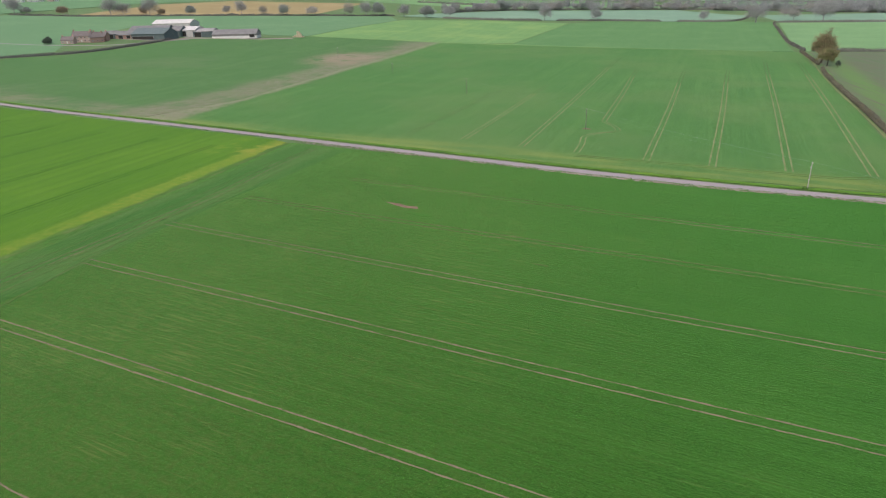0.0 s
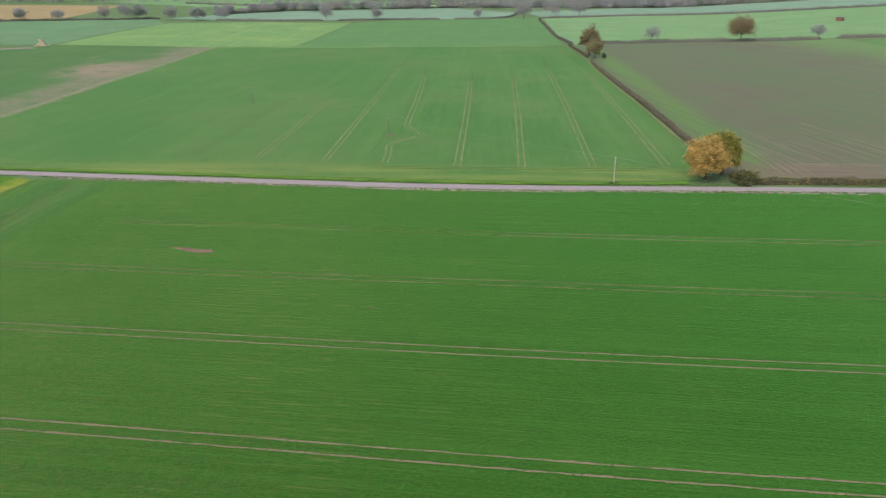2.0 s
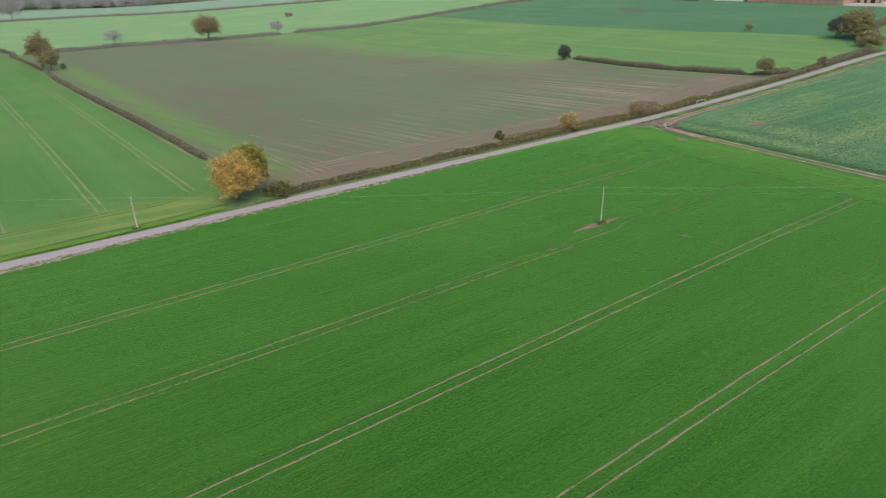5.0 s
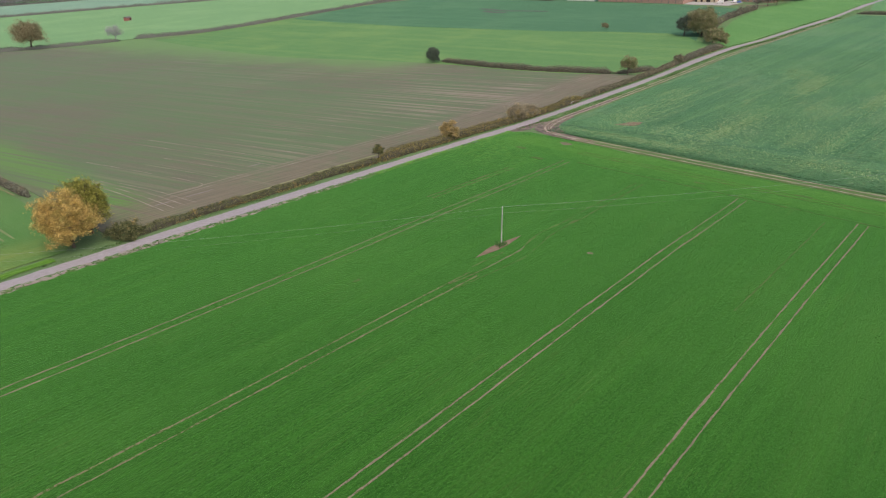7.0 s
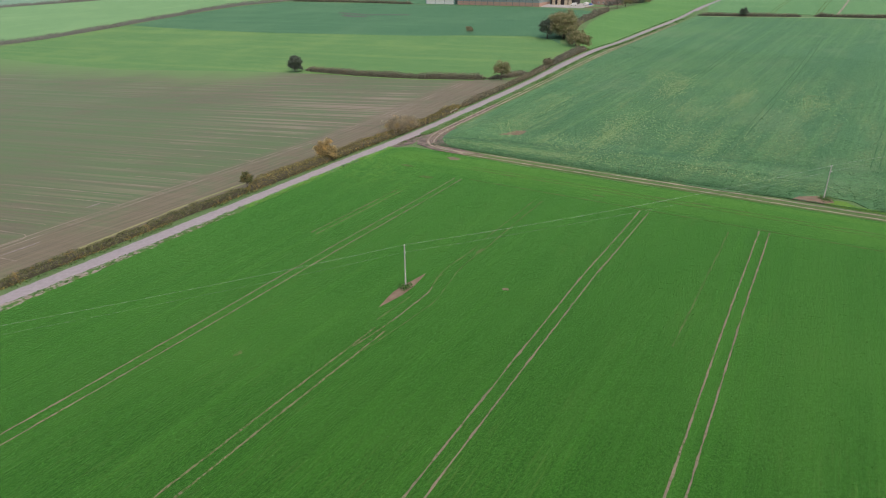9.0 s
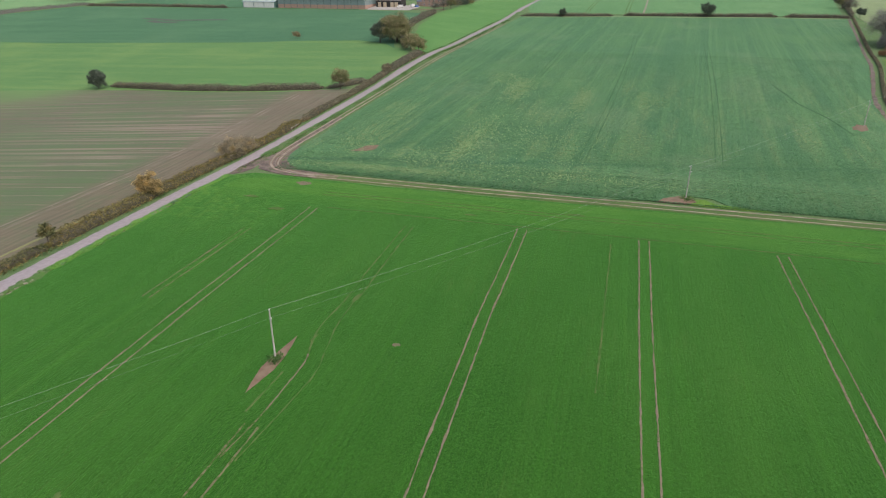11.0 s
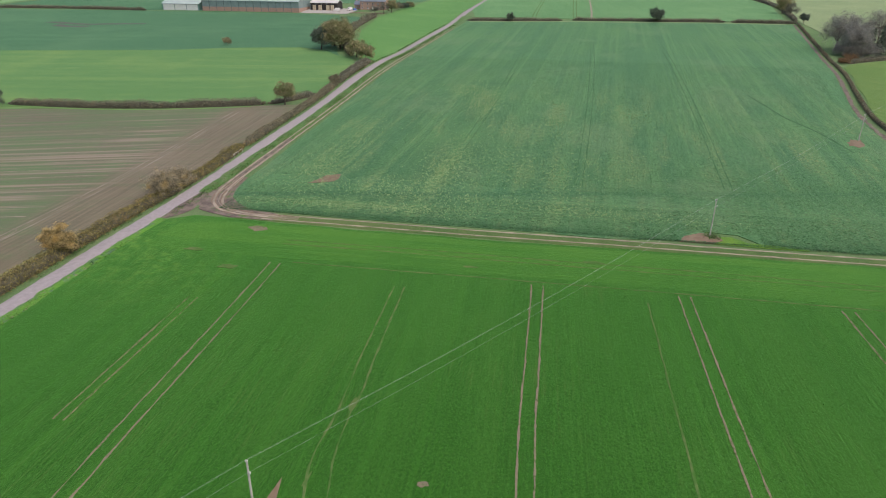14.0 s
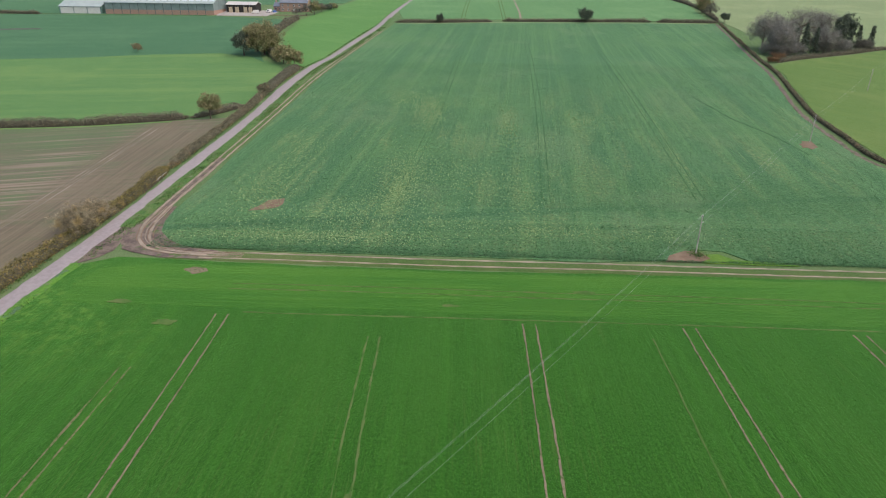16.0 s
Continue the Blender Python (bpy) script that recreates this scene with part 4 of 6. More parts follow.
sheet("field_greyed_east", [(-34, 1022), (85, 990), (122, 1004), (270, 940), (388, 876), (560, 770), (700, 800), (500, 1050), (107, 1260), (-72, 1190)], M["blue_green"], 0, 16, 0.6, 0.2, "greyish green field below the woods", "field")
sheet("field_hill_north", [(530, 590), (650, 565), (800, 560), (800, 760), (600, 760)], M["mint"], 0, 16, 0.6, 0.2, "light green field on the hill", "field")
sheet("field_hill_east", [(515, 300), (515, 420), (510, 555), (640, 552), (800, 545), (800, 225), (620, 225), (590, 300)], M["deep"], 0, 16, 0.6, 0.2, "green field around the hill farm", "field")
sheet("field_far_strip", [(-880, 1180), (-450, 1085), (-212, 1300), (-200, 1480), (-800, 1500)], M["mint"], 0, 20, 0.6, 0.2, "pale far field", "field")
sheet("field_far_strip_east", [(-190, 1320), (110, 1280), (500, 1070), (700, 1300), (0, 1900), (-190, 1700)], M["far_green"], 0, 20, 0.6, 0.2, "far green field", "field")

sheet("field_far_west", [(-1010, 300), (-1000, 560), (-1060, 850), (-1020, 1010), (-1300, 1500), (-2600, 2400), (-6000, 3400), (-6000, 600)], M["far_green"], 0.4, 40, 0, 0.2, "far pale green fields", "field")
# pale blue-green sheet that paints the haze of the far plain
sheet("field_far_plain", [(-760, 1510), (-190, 1720), (0, 1920), (710, 1310), (820, 780), (1400, 900), (3800, 3000), (3000, 4700), (-1500, 4700), (-2400, 2500), (-1250, 1520)], M["blue_green"], -0.05, 60, 0, 0.1, "far plain fields, pale with painted haze", "field")
# road, banks and tracks
ribbon("road", ROAD, 3.8, M["road"], -0.03, 0.30, 0.8, "pale gravel farm road", "road", crown=0.06)
ribbon("verge_bank", [(-400, 194), (-258, 193.3), (-173, 190.8), (-108, 188.8), (-57, 187), (-17, 187.4), (12, 189), (26, 190.6)], 2.5, M["lush"], 0.10, 0.7, 2.0, "lush grass bank along the road", "verge", crown=0.25)
ribbon("verge_south", [(-160, 182.8), (-108, 181.6), (-57, 179.8), (-17, 180.2), (24, 182.8), (75, 184.9), (104, 186.1)], 1.7, M["verge_mix"], 0.06, 0.9, 1.0, "ragged grass edge with soil clods beside the road", "verge", crown=0.12)
ribbon("verge_south", [(104, 186.1), (125, 187.0), (148, 187.5), (163, 187.0)], 1.9, M["weedy"], 0.07, 0.6, 1.0, "bright weedy grass verge beside the gravel road", "verge", crown=0.15)
ribbon("verge_east", [(180, 186.6), (205, 186.5), (250, 185.4), (305, 185.2), (347, 184.4), (375, 181.0), (421, 177.0), (471, 173.0), (515, 172.6)], 3.2, M["verge_mix"], 0.05, 0.6, 2.0, "grass verge beside the gravel road", "verge", crown=0.08)
JOIN = [(168.6, 164), (169.3, 172), (172.4, 178.4), (180, 182.0), (192, 183.4), (226, 183.2), (255, 182.6), (284, 182.2), (330, 181.4), (395, 176.8), (455, 171.8)]
ribbon("track_join", JOIN[:6], 2.4, M["mud"], 0.0, 0.4, 2.0, "muddy farm track beside the road", "track")
ribbon("track_join", JOIN[5:], 2.8, M["verge"], 0.0, 0.4, 2.0, "worn grassy track beside the road", "track")
sheet("track_corner", [(168.0, 179.5), (169.6, 182.6), (173, 184.2), (180, 184.5), (192, 184.0), (192, 181), (183.5, 180.5), (178.8, 178.6), (174.8, 175.6), (171.9, 170.9), (170.3, 163.3), (166.7, 163.3), (167.2, 173.4)], M["mud"], 0.015, 8, 1.1, 0.05, "churned muddy track corner", "track")
sheet("gateway", [(163, 187.9), (170, 188.1), (180, 187.6), (185, 185.6), (178, 184.4), (169, 183.2), (165.4, 184.6)], M["mud"], -0.02, 8, 0.8, 0.05, "worn earth and grass where the track leaves the road", "verge")
for k in range(7):
    o = -1.7 + 0.58 * k + 0.2 * math.sin(k * 2.3)
    ribbon("wheel_rut", [(168.5 + 0.5 * o, 158), (168.9 + 0.55 * o, 169), (171.6 + 0.7 * o, 177.0 - 0.4 * o), (178.5 + 0.2 * o, 181.6 - 0.85 * o), (192, 182.6 - 0.6 * o)], 0.2, M["dry_rut"] if k % 2 else M["soil"], 0.04 + 0.004 * k, 0.2, 1.0, "curved wheel rut in churned mud", "wheel track")
ribbon("track_headland", [(168.4, 172), (168.2, 150), (167.6, 120), (167.6, 92), (167.6, 60), (167.7, 20), (168, -60), (168, -150)], 4.2, M["verge"], -0.02, 0.4, 2.0, "grassy headland track", "track", crown=0.05)
for x in (167.2, 169.7):
    ribbon("wheel_rut", [(x, 166), (x - 0.1, 150), (x - 0.5, 120), (x - 0.3, 92), (x - 0.4, 60), (x - 0.3, 20), (x, -60), (x, -150)], 0.42, M["dry_rut"], 0.05, 0.25, 1.5, "pale worn rut of the headland track", "wheel track")
for off in (-0.9, 0.9):
    ribbon("wheel_rut", [(p[0] - off * 0.4, p[1] + off) for p in JOIN], 0.62, M["dry_rut"], 0.05, 0.2, 2.0, "pale worn rut of the muddy track", "wheel track")


def ruts(line, material, label, width=0.225):
    """Two wheel ruts along a gently bent line of the plan."""
    xs, ys = zip(*line)
    for off in (-0.98, 0.98):
        pts = [(x, float(np.interp(x, xs, ys)) + off + 0.12 * math.sin(x * 0.05 + ys[0])) for x in np.append(np.arange(xs[0], xs[-1] - 4, 12.0), xs[-1])]
        ribbon("wheel_rut", pts, width, material, 0.05, 0.15, 0.5, label, "wheel track")


WORN, FAINT = "bare earth wheel rut pressed through the wheat", "faint overgrown wheel rut in the wheat"
ROW_149 = [(-20, 148.7), (33, 150.0), (64, 151.0), (100, 152.7), (147, 154.1)]
ROW_125 = [(-128, 122.0), (-61, 123.0), (8, 124.6), (50, 126.0), (76, 126.4)]
ROW_101 = [(-130, 98.2), (-52, 99.4), (-26, 100.0), (3, 101.1), (37, 102.4), (73, 103.8), (110, 105.3), (147, 105.75)]
ROW_77 = [(-127, 74.1), (-30, 76.5), (12, 77.6), (64, 79.4), (110, 80.7), (147.4, 81.1)]
ROW_52 = [(-121, 49.4), (-45, 51.6), (60, 54.0), (147, 55.7)]
ruts(ROW_149, M["rut"], WORN, 0.21)
ruts([(-112, 148.6), (-20, 148.7)], M["rut_thin"], WORN, 0.22)
ruts(ROW_125, M["rut_thin"], FAINT, 0.26)
ruts(ROW_101, M["rut"], WORN)
ruts(ROW_77, M["rut"], WORN)
ruts(ROW_52, M["rut"], WORN)
for y0, x0 in ((27.9, -108), (3.5, -100), (-21, -95)):
    ruts([(x0, y0 + 0.025 * x0), (147, y0 + 3.7)], M["rut"], WORN)
# the track that swings round the pole: the inner wheel bared the soil, the outer one only thinned the crop
ribbon("wheel_rut", [(79.5, 126.3), (84, 126.4), (90, 126.6), (92, 127.1)], 0.22, M["rut"], 0.05, 0.16, 0.8, WORN, "wheel track")
ribbon("wheel_rut", [(70, 126.9), (76, 126.4), (79.6, 126.3)], 0.2, M["rut_thin"], 0.05, 0.16, 0.8, FAINT, "wheel track")
ribbon("wheel_rut", [(92, 127.1), (95, 128.0), (97.5, 128.6), (101, 128.9), (108, 128.7)], 0.22, M["rut_faint"], 0.05, 0.2, 0.8, FAINT, "wheel track")
ribbon("wheel_rut", [(108, 128.7), (112, 128.9), (121, 129.4), (142, 130)], 0.24, M["rut_faint"], 0.05, 0.2, 1.5, FAINT, "wheel track")
ribbon("wheel_rut", [(70, 124.9), (80, 124.2), (88, 124.0), (94, 125.2), (101, 126.6), (108, 127.0)], 0.16, M["rut_faint"], 0.05, 0.2, 1.0, FAINT, "wheel track")
ribbon("wheel_rut", [(108, 127.0), (113, 126.9), (121, 127.4), (142, 128.2)], 0.26, M["rut_faint"], 0.05, 0.2, 1.0, FAINT, "wheel track")
ribbon("wheel_rut", [(78, 128.6), (82, 128.5), (87, 128.4)], 0.3, M["rut_faint"], 0.05, 0.2, 1.0, FAINT, "wheel track")
ribbon("wheel_rut", [(94, 86.8), (120, 87.1), (144, 87.4)], 0.22, M["rut_faint"], 0.05, 0.2, 2.0, FAINT, "wheel track")
for off in (0, 1.5):
    ribbon("wheel_rut", [(100, 160.8 + off), (115, 161 + off), (132, 161.2 + off)], 0.2, M["rut_thin"], 0.05, 0.2, 2.0, FAINT, "wheel track")
for y0 in (25, 80, 130):
    for off in (-0.95, 0.95):
        ribbon("wheel_rut", [(156.5 + off, y0 - 30), (156.7 + off, y0), (156.4 + off, y0 + 26)], 0.3, M["rut_faint"], 0.06, 0.25, 2.0, FAINT, "wheel track")
ribbon("wheel_rut", [(148.4, 20), (148.3, 57), (148.2, 100), (147.8, 151)], 0.26, M["rut_faint"], 0.06, 0.3, 2.0, FAINT, "wheel track")
# turning tracks in the rape, beside the winding hedge and up the rise
for off in (-1.0, 1.0):
    ribbon("wheel_rut", [(440, -13 + off), (390, -3 + off), (347, 3.8 + off), (320, 7.4 + off), (288, 13.2 + off), (262, 17.5 + off)], 0.4, M["rape_pale"], 0.04, 0.2, 2.5, "pale wheel track in the rape crop", "wheel track")
ribbon("wheel_rut", [(306, 34), (290, 31.6), (276, 29.5), (258.6, 24.1), (240, 21)], 0.7, M["rape_gap"], 0.04, 0.35, 1.5, "dark trampled line in the rape crop", "wheel track")
for x0, y0, x1 in ((204, 62, 400), (200, 98, 420), (206, 132, 380)):
    for off in (-0.95, 0.95):
        ribbon("wheel_rut", [(x, y0 - 0.07 * (x - x0) + 0.00012 * (x - x0) ** 2 + off) for x in np.linspace(x0, x1, 5)], 0.26, M["rape_gap"], 0.035, 0.2, 4.0, "faint wheel track in the rape crop", "wheel track")
ribbon("grass_strip", [(489.6, 166), (492.6, 138), (498, 106), (502.6, 45), (506, 0), (505, -34)], 3.2, M["rough_pasture"], 0.05, 0.5, 4.0, "pale grass strip below the hedge", "verge")
# tracks along the west headland
for off in (0.0, 2.1):
    ribbon("wheel_rut", [(-148.6 + off, 176), (-145 + off, 150), (-138.6 + off, 120.8), (-135 + off, 83), (-133 + off, 57.7), (-124 + off, 0), (-114 + off, -60)], 0.36, M["rut_thin"], 0.06, 0.2, 2.0, WORN, "wheel track")
for off in (3.2, 5.6, -3.4):
    ribbon("wheel_rut", [(-145.6 + off, 158), (-138.6 + off, 120.8), (-135 + off, 83), (-133 + off, 57.7), (-124 + off, 0)], 0.26, M["rut_faint"], 0.06, 0.25, 1.5, FAINT, "wheel track")
ribbon("wheel_rut", [(-136, 112), (-134, 100.5), (-126.5, 72.3), (-121, 52), (-113, 10)], 0.4, M["rut_faint"], 0.06, 0.2, 2.0, FAINT, "wheel track")
# tracks of the north field, running away from the road
for x0, y0, x1, y1, kind in ((-129, 210, -138, 300, "rut_faint"), (-105, 209, -119, 320, "rut"), (-81, 206, -112, 440, "rut"), (-67, 263, -87, 400, "rut"), (-38, 203, -57, 380, "rut"), (-18.6, 203, -34, 390, "rut"), (2, 205, -15.5, 430, "rut"), (23, 208, 4.5, 440, "rut")):
    for off in (-0.95, 0.95):
        ribbon("wheel_rut", [(x0 + off, y0), ((x0 + x1) / 2 + off + 0.5, (y0 + y1) / 2), (x1 + off, y1)], 0.5, M["rut_north" if kind == "rut" else "rut_green"], 0.05, 0.15, 3.0, WORN if kind == "rut" else FAINT, "wheel track")
        ribbon("wheel_rut", [(x1 + off, y1), (x1 + off + (x1 - x0) * 0.3, y1 + (y1 - y0) * 0.3)], 0.4, M["rut_green"], 0.05, 0.15, 4.0, FAINT, "wheel track")
for off in (-0.9, 0.9):
    ribbon("wheel_rut", [(-61 + off, 205), (-63 + off, 218), (-65.4 + off, 229), (-63 + off, 236.5), (-58 + off, 241), (-57.2 + off, 245), (-60.5 + off, 252), (-66 + off, 259), (-67.2 + off, 264)], 0.42, M["rut_north"], 0.05, 0.15, 2.0, FAINT, "wheel track")
for off in (-0.9, 0.9):
    ribbon("wheel_rut", [(-60, 200.6 + off), (-30, 201.4 + off), (-8, 201.9 + off), (6, 202.2 + off), (15, 203 + off), (22, 206 + off)], 0.34, M["rut_faint"], 0.05, 0.15, 2.0, FAINT, "wheel track")
# yellow field sprayer tracks, dark green lines beside the boundary
for x0 in (-176, -207, -240, -273, -306, -339, -372):
    for off in (-0.95, 0.95):
        ribbon("wheel_rut", [(x0 + off + 14, -10), (x0 + off + 4, 65), (x0 + off - 4, 120), (x0 + off - 10, 166)], 0.42, M["rut_dark"], 0.05, 0.15, 4.0, "dark green wheel rut in yellowish wheat", "wheel track")
# seed rows and wheel marks of the brown field, hooking into the headland
rb = np.random.default_rng(5)
for k in range(26):
    x0 = 68 + 7.0 * k + float(rb.uniform(-1.2, 1.2))
    y0 = 213 + 0.012 * (x0 - 60)
    far = float(rb.uniform(16, 62)) * (0.6 + 0.4 * math.sin(k * 0.7))
    hook = [(x0 - 12, y0 - 1.6), (x0 - 6, y0 - 1.9), (x0 - 2.4, y0 - 1.7)] + [(x0 - 2.4 + 2.1 * math.sin(a), y0 + 0.4 - 2.1 * math.cos(a)) for a in (0.5, 1.0, 1.5, 1.9)] if k % 3 == 0 else [(x0 - 0.6, y0 + 2.5)]
    ribbon("wheel_rut", hook + [(x0 - 1.6, y0 + 6), (x0 - 3.8, y0 + 14), (x0 - 0.29 * (far + 14), y0 + 14 + 0.96 * far)], float(rb.uniform(0.14, 0.38)), M["brown_mark"], 0.03, 0.2, 3.0, "pale dried seed row on brown soil", "wheel track")
for off in (0, 2.0):
    ribbon("wheel_rut", [(58, 209.5 + off), (80, 210.6 + off), (110, 211.4 + off), (145, 211.8 + off), (183, 211.6 + off), (218, 212.4 + off), (252, 213 + off)], 0.4, M["brown_mark"], 0.035, 0.2, 2.5, "pale dried wheel mark on brown soil", "wheel track")
for k in range(4):
    ribbon("wheel_rut", [(46 + 2.6 * k, 246 - 5 * k), (50.6 + 2.4 * k, 222 - 2 * k), (52.6 + 2.6 * k, 201)], 0.28, M["brown_mark"], 0.035, 0.2, 2.0, "pale dried wheel mark on brown soil", "wheel track")
ribbon("grass_strip", [(70, 196.6), (80, 197.4), (87, 198.2), (100, 199.4), (112, 199.8), (126, 199.6), (150, 199.2)], 0.8, M["straw_grass"], 0.05, 0.35, 1.5, "bleached grass line behind the hedge", "verge")
for x, y, w, d in ((64, 206.5, 4.5, 0.6), (86.5, 218, 2.4, 0.7), (54.5, 206, 2.6, 0.5)):
    sheet("puddle", [(x - w, y - 0.2), (x - w / 2, y - d / 2), (x + w / 2, y - d / 3), (x + w, y + 0.3), (x + w / 3, y + d / 2), (x - w / 2, y + d / 3)], M["puddle"], 0.04, 12, 0.0, 0.0, "silty wet patch on brown soil", "puddle")

ribbon("grass_strip", [(246.8, 300), (247.4, 268), (252.4, 238), (260, 212)], 1.5, M["bright"], 0.05, 0.4, 2.0, "green grass strip below the hedge", "verge")
# bare patches
BARE = "bare reddish soil patch in the crop"


def blob(cx, cy, rx, ry, seed, turn=0.0, points=14):
    rr = np.random.default_rng(seed)
    out = []
    for k in range(points):
        a = 2 * math.pi * k / points
        s = rr.uniform(0.62, 1.15)
        x, y = math.cos(a) * rx * s, math.sin(a) * ry * s
        out.append((cx + x * math.cos(turn) - y * math.sin(turn), cy + x * math.sin(turn) + y * math.cos(turn)))
    return out


THIN = "thin pale patch in the wheat"
sheet("bare_patch", [(81.4, 130.69), (84, 130.29), (87, 129.83), (90, 129.89), (93, 130.35), (96, 130.95), (92.5, 131.41), (90, 131.81), (87, 131.87), (84, 131.28)], M["soil"], 0.045, 12, 0.2, 0.05, BARE, "bare soil")
sheet("bare_patch", [(-90.5, 134), (-86.5, 132.5), (-83, 131.7), (-79.5, 132.2), (-80.5, 133.8), (-83.5, 133.4), (-86, 134.2)], M["soil"], 0.05, 12, 0.3, 0.05, BARE, "bare soil")
sheet("bare_patch", blob(-77, 128.8, 4.5, 0.8, 3), M["headland"], 0.05, 12, 0.3, 0.05, "taller green strip in the wheat", "crop")
sheet("bare_patch", [(171.2, 78.5), (174, 77), (176.4, 73.4), (175.6, 70.4), (173, 69.5), (171.4, 72)], M["soil"], 0.03, 12, 0.35, 0.05, BARE, "bare soil")
sheet("bare_patch", [(171.0, 71.5), (174.4, 71.2), (175.2, 67.4), (172.8, 65), (172.4, 60.5), (171.3, 54), (170.6, 54), (170.8, 64)], M["lush"], 0.02, 12, 0.8, 0.05, "grassy patch at the pole foot", "grass")
sheet("bare_patch", blob(249.6, 17.0, 4.4, 2.6, 4, -0.5, 14), M["soil"], 0.05, 12, 0.9, 0.05, BARE, "bare soil")
sheet("bare_patch", [(190.6, 164.3), (194, 162.6), (197, 161.6), (198.6, 158.2), (195, 157.8), (193, 158.4), (191.8, 161)], M["soil"], 0.05, 12, 0.3, 0.05, BARE, "bare soil")
for k, (x, y, a, b) in enumerate(((162, 164.4, 1.5, 2.6), (144, 162, 1.0, 2.0), (97.8, 115.7, 0.55, 0.75), (150, 172, 0.8, 2.4), (152, 118, 0.5, 1.6), (158, 96, 0.6, 2.2), (109.5, 127.2, 1.6, 0.3), (96, 128.2, 1.4, 0.25), (60, 140, 0.8, 0.5), (-40, 112, 2.4, 0.5))):
    sheet("thin_patch", blob(x, y, a, b, 20 + k), M["rut_faint" if k not in (0, 2) else "rut"], 0.05, 12, 0.25, 0.04, THIN, "thin crop")
for pts, w in (([(444.5, 442), (441, 425), (438.5, 411), (443, 392), (447, 373)], 5.0), ([(433, 428), (428, 415), (430, 402)], 6.0)):
    ribbon("bare_strip", pts, w, M["poached"], 0.04, 1.2, 2.0, "dark trodden earth strip in the grass", "bare soil")
sheet("bare_patch", blob(-68.8, 242.8, 1.8, 1.4, 6), M["soil"], 0.05, 12, 0.3, 0.05, BARE, "bare soil")
for y0 in (95.8, 98.2, 123.5, 125.8):
    ribbon("wheel_rut", [(509, y0), (590, y0 - 0.5), (680, y0 - 1.5)], 0.5, M["rut_faint"], 0.05, 0.3, 6.0, "faint wheel track across the pasture", "wheel track")
ribbon("path", [(509, 86), (560, 84.5), (620, 83.5), (700, 82.5)], 1.4, M["dry_rut"], 0.03, 0.4, 5.0, "pale trodden path across the pasture", "path")

# ---------------- hedges ----------------
hedge("hedge", [(40, 190.6), (54, 192.2), (74, 193.0), (90, 193.8), (112, 194.4)], 1.55, 2.3, "hedge_dark", "low dark hedge with brambles beside the road", 11, 74, 0.22, 0, 0.45)
hedge("hedge", [(112.6, 194.4), (128, 194.8), (142, 195.0), (160, 195.0), (180, 193.8), (200, 193.4), (216, 193.8)], 2.1, 3.0, "hedge_green", "overgrown roadside hedge with autumn leaves", 36, 74, 0.24, 0, 0.4)
hedge("hedge", [(217.5, 193.8), (243, 193.4), (262, 193.0), (279, 192.8), (299, 193.4)], 1.8, 2.8, "hedge_red", "russet hedge beside the gravel road", 12, 55, 0.26)
hedge("hedge", [(300, 193.6), (322, 194), (346, 193)], 2.3, 3.4, "hedge", "overgrown hedge beside the gravel road", 13, 50, 0.3, 0, 0.4)
ribbon("grass_strip", [(32.2, 240), (29.4, 272), (25.1, 315), (18.4, 375), (12.2, 440), (8, 500), (0, 570)], 0.45, M["straw_grass"], 0.06, 0.4, 2.0, "bleached grass at the foot of the hedge", "verge")
hedge("hedge", [(34.4, 236), (31.3, 272), (27, 315), (20.3, 375), (14, 440), (12.6, 470)], 1.7, 2.2, "hedge", "clipped brown field hedge", 14, 34, 0.28)
hedge("hedge", [(11, 490), (2, 560), (-1, 582)], 1.7, 2.2, "hedge", "clipped brown field hedge", 15, 22, 0.34)
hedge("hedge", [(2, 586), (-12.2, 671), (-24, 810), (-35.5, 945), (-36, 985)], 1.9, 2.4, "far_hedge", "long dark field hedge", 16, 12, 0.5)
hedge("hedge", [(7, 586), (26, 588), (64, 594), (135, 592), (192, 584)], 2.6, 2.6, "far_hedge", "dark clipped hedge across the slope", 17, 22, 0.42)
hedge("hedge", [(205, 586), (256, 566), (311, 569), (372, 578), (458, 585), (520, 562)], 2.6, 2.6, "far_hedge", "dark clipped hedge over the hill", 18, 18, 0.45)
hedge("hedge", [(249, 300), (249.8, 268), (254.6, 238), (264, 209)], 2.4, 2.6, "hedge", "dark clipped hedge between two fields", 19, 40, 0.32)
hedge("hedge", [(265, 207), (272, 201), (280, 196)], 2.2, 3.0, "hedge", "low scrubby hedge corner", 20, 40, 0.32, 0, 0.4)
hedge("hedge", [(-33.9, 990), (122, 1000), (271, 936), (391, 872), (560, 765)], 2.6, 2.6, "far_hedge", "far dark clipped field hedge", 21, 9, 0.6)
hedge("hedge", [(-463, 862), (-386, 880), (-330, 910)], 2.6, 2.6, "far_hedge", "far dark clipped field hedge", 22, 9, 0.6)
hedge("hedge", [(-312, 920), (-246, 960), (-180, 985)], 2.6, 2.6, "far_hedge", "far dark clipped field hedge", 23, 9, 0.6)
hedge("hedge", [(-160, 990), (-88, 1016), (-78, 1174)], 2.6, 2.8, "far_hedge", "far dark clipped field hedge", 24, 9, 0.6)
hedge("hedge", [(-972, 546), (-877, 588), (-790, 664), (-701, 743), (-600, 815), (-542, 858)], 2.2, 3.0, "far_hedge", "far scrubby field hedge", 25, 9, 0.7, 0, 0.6)
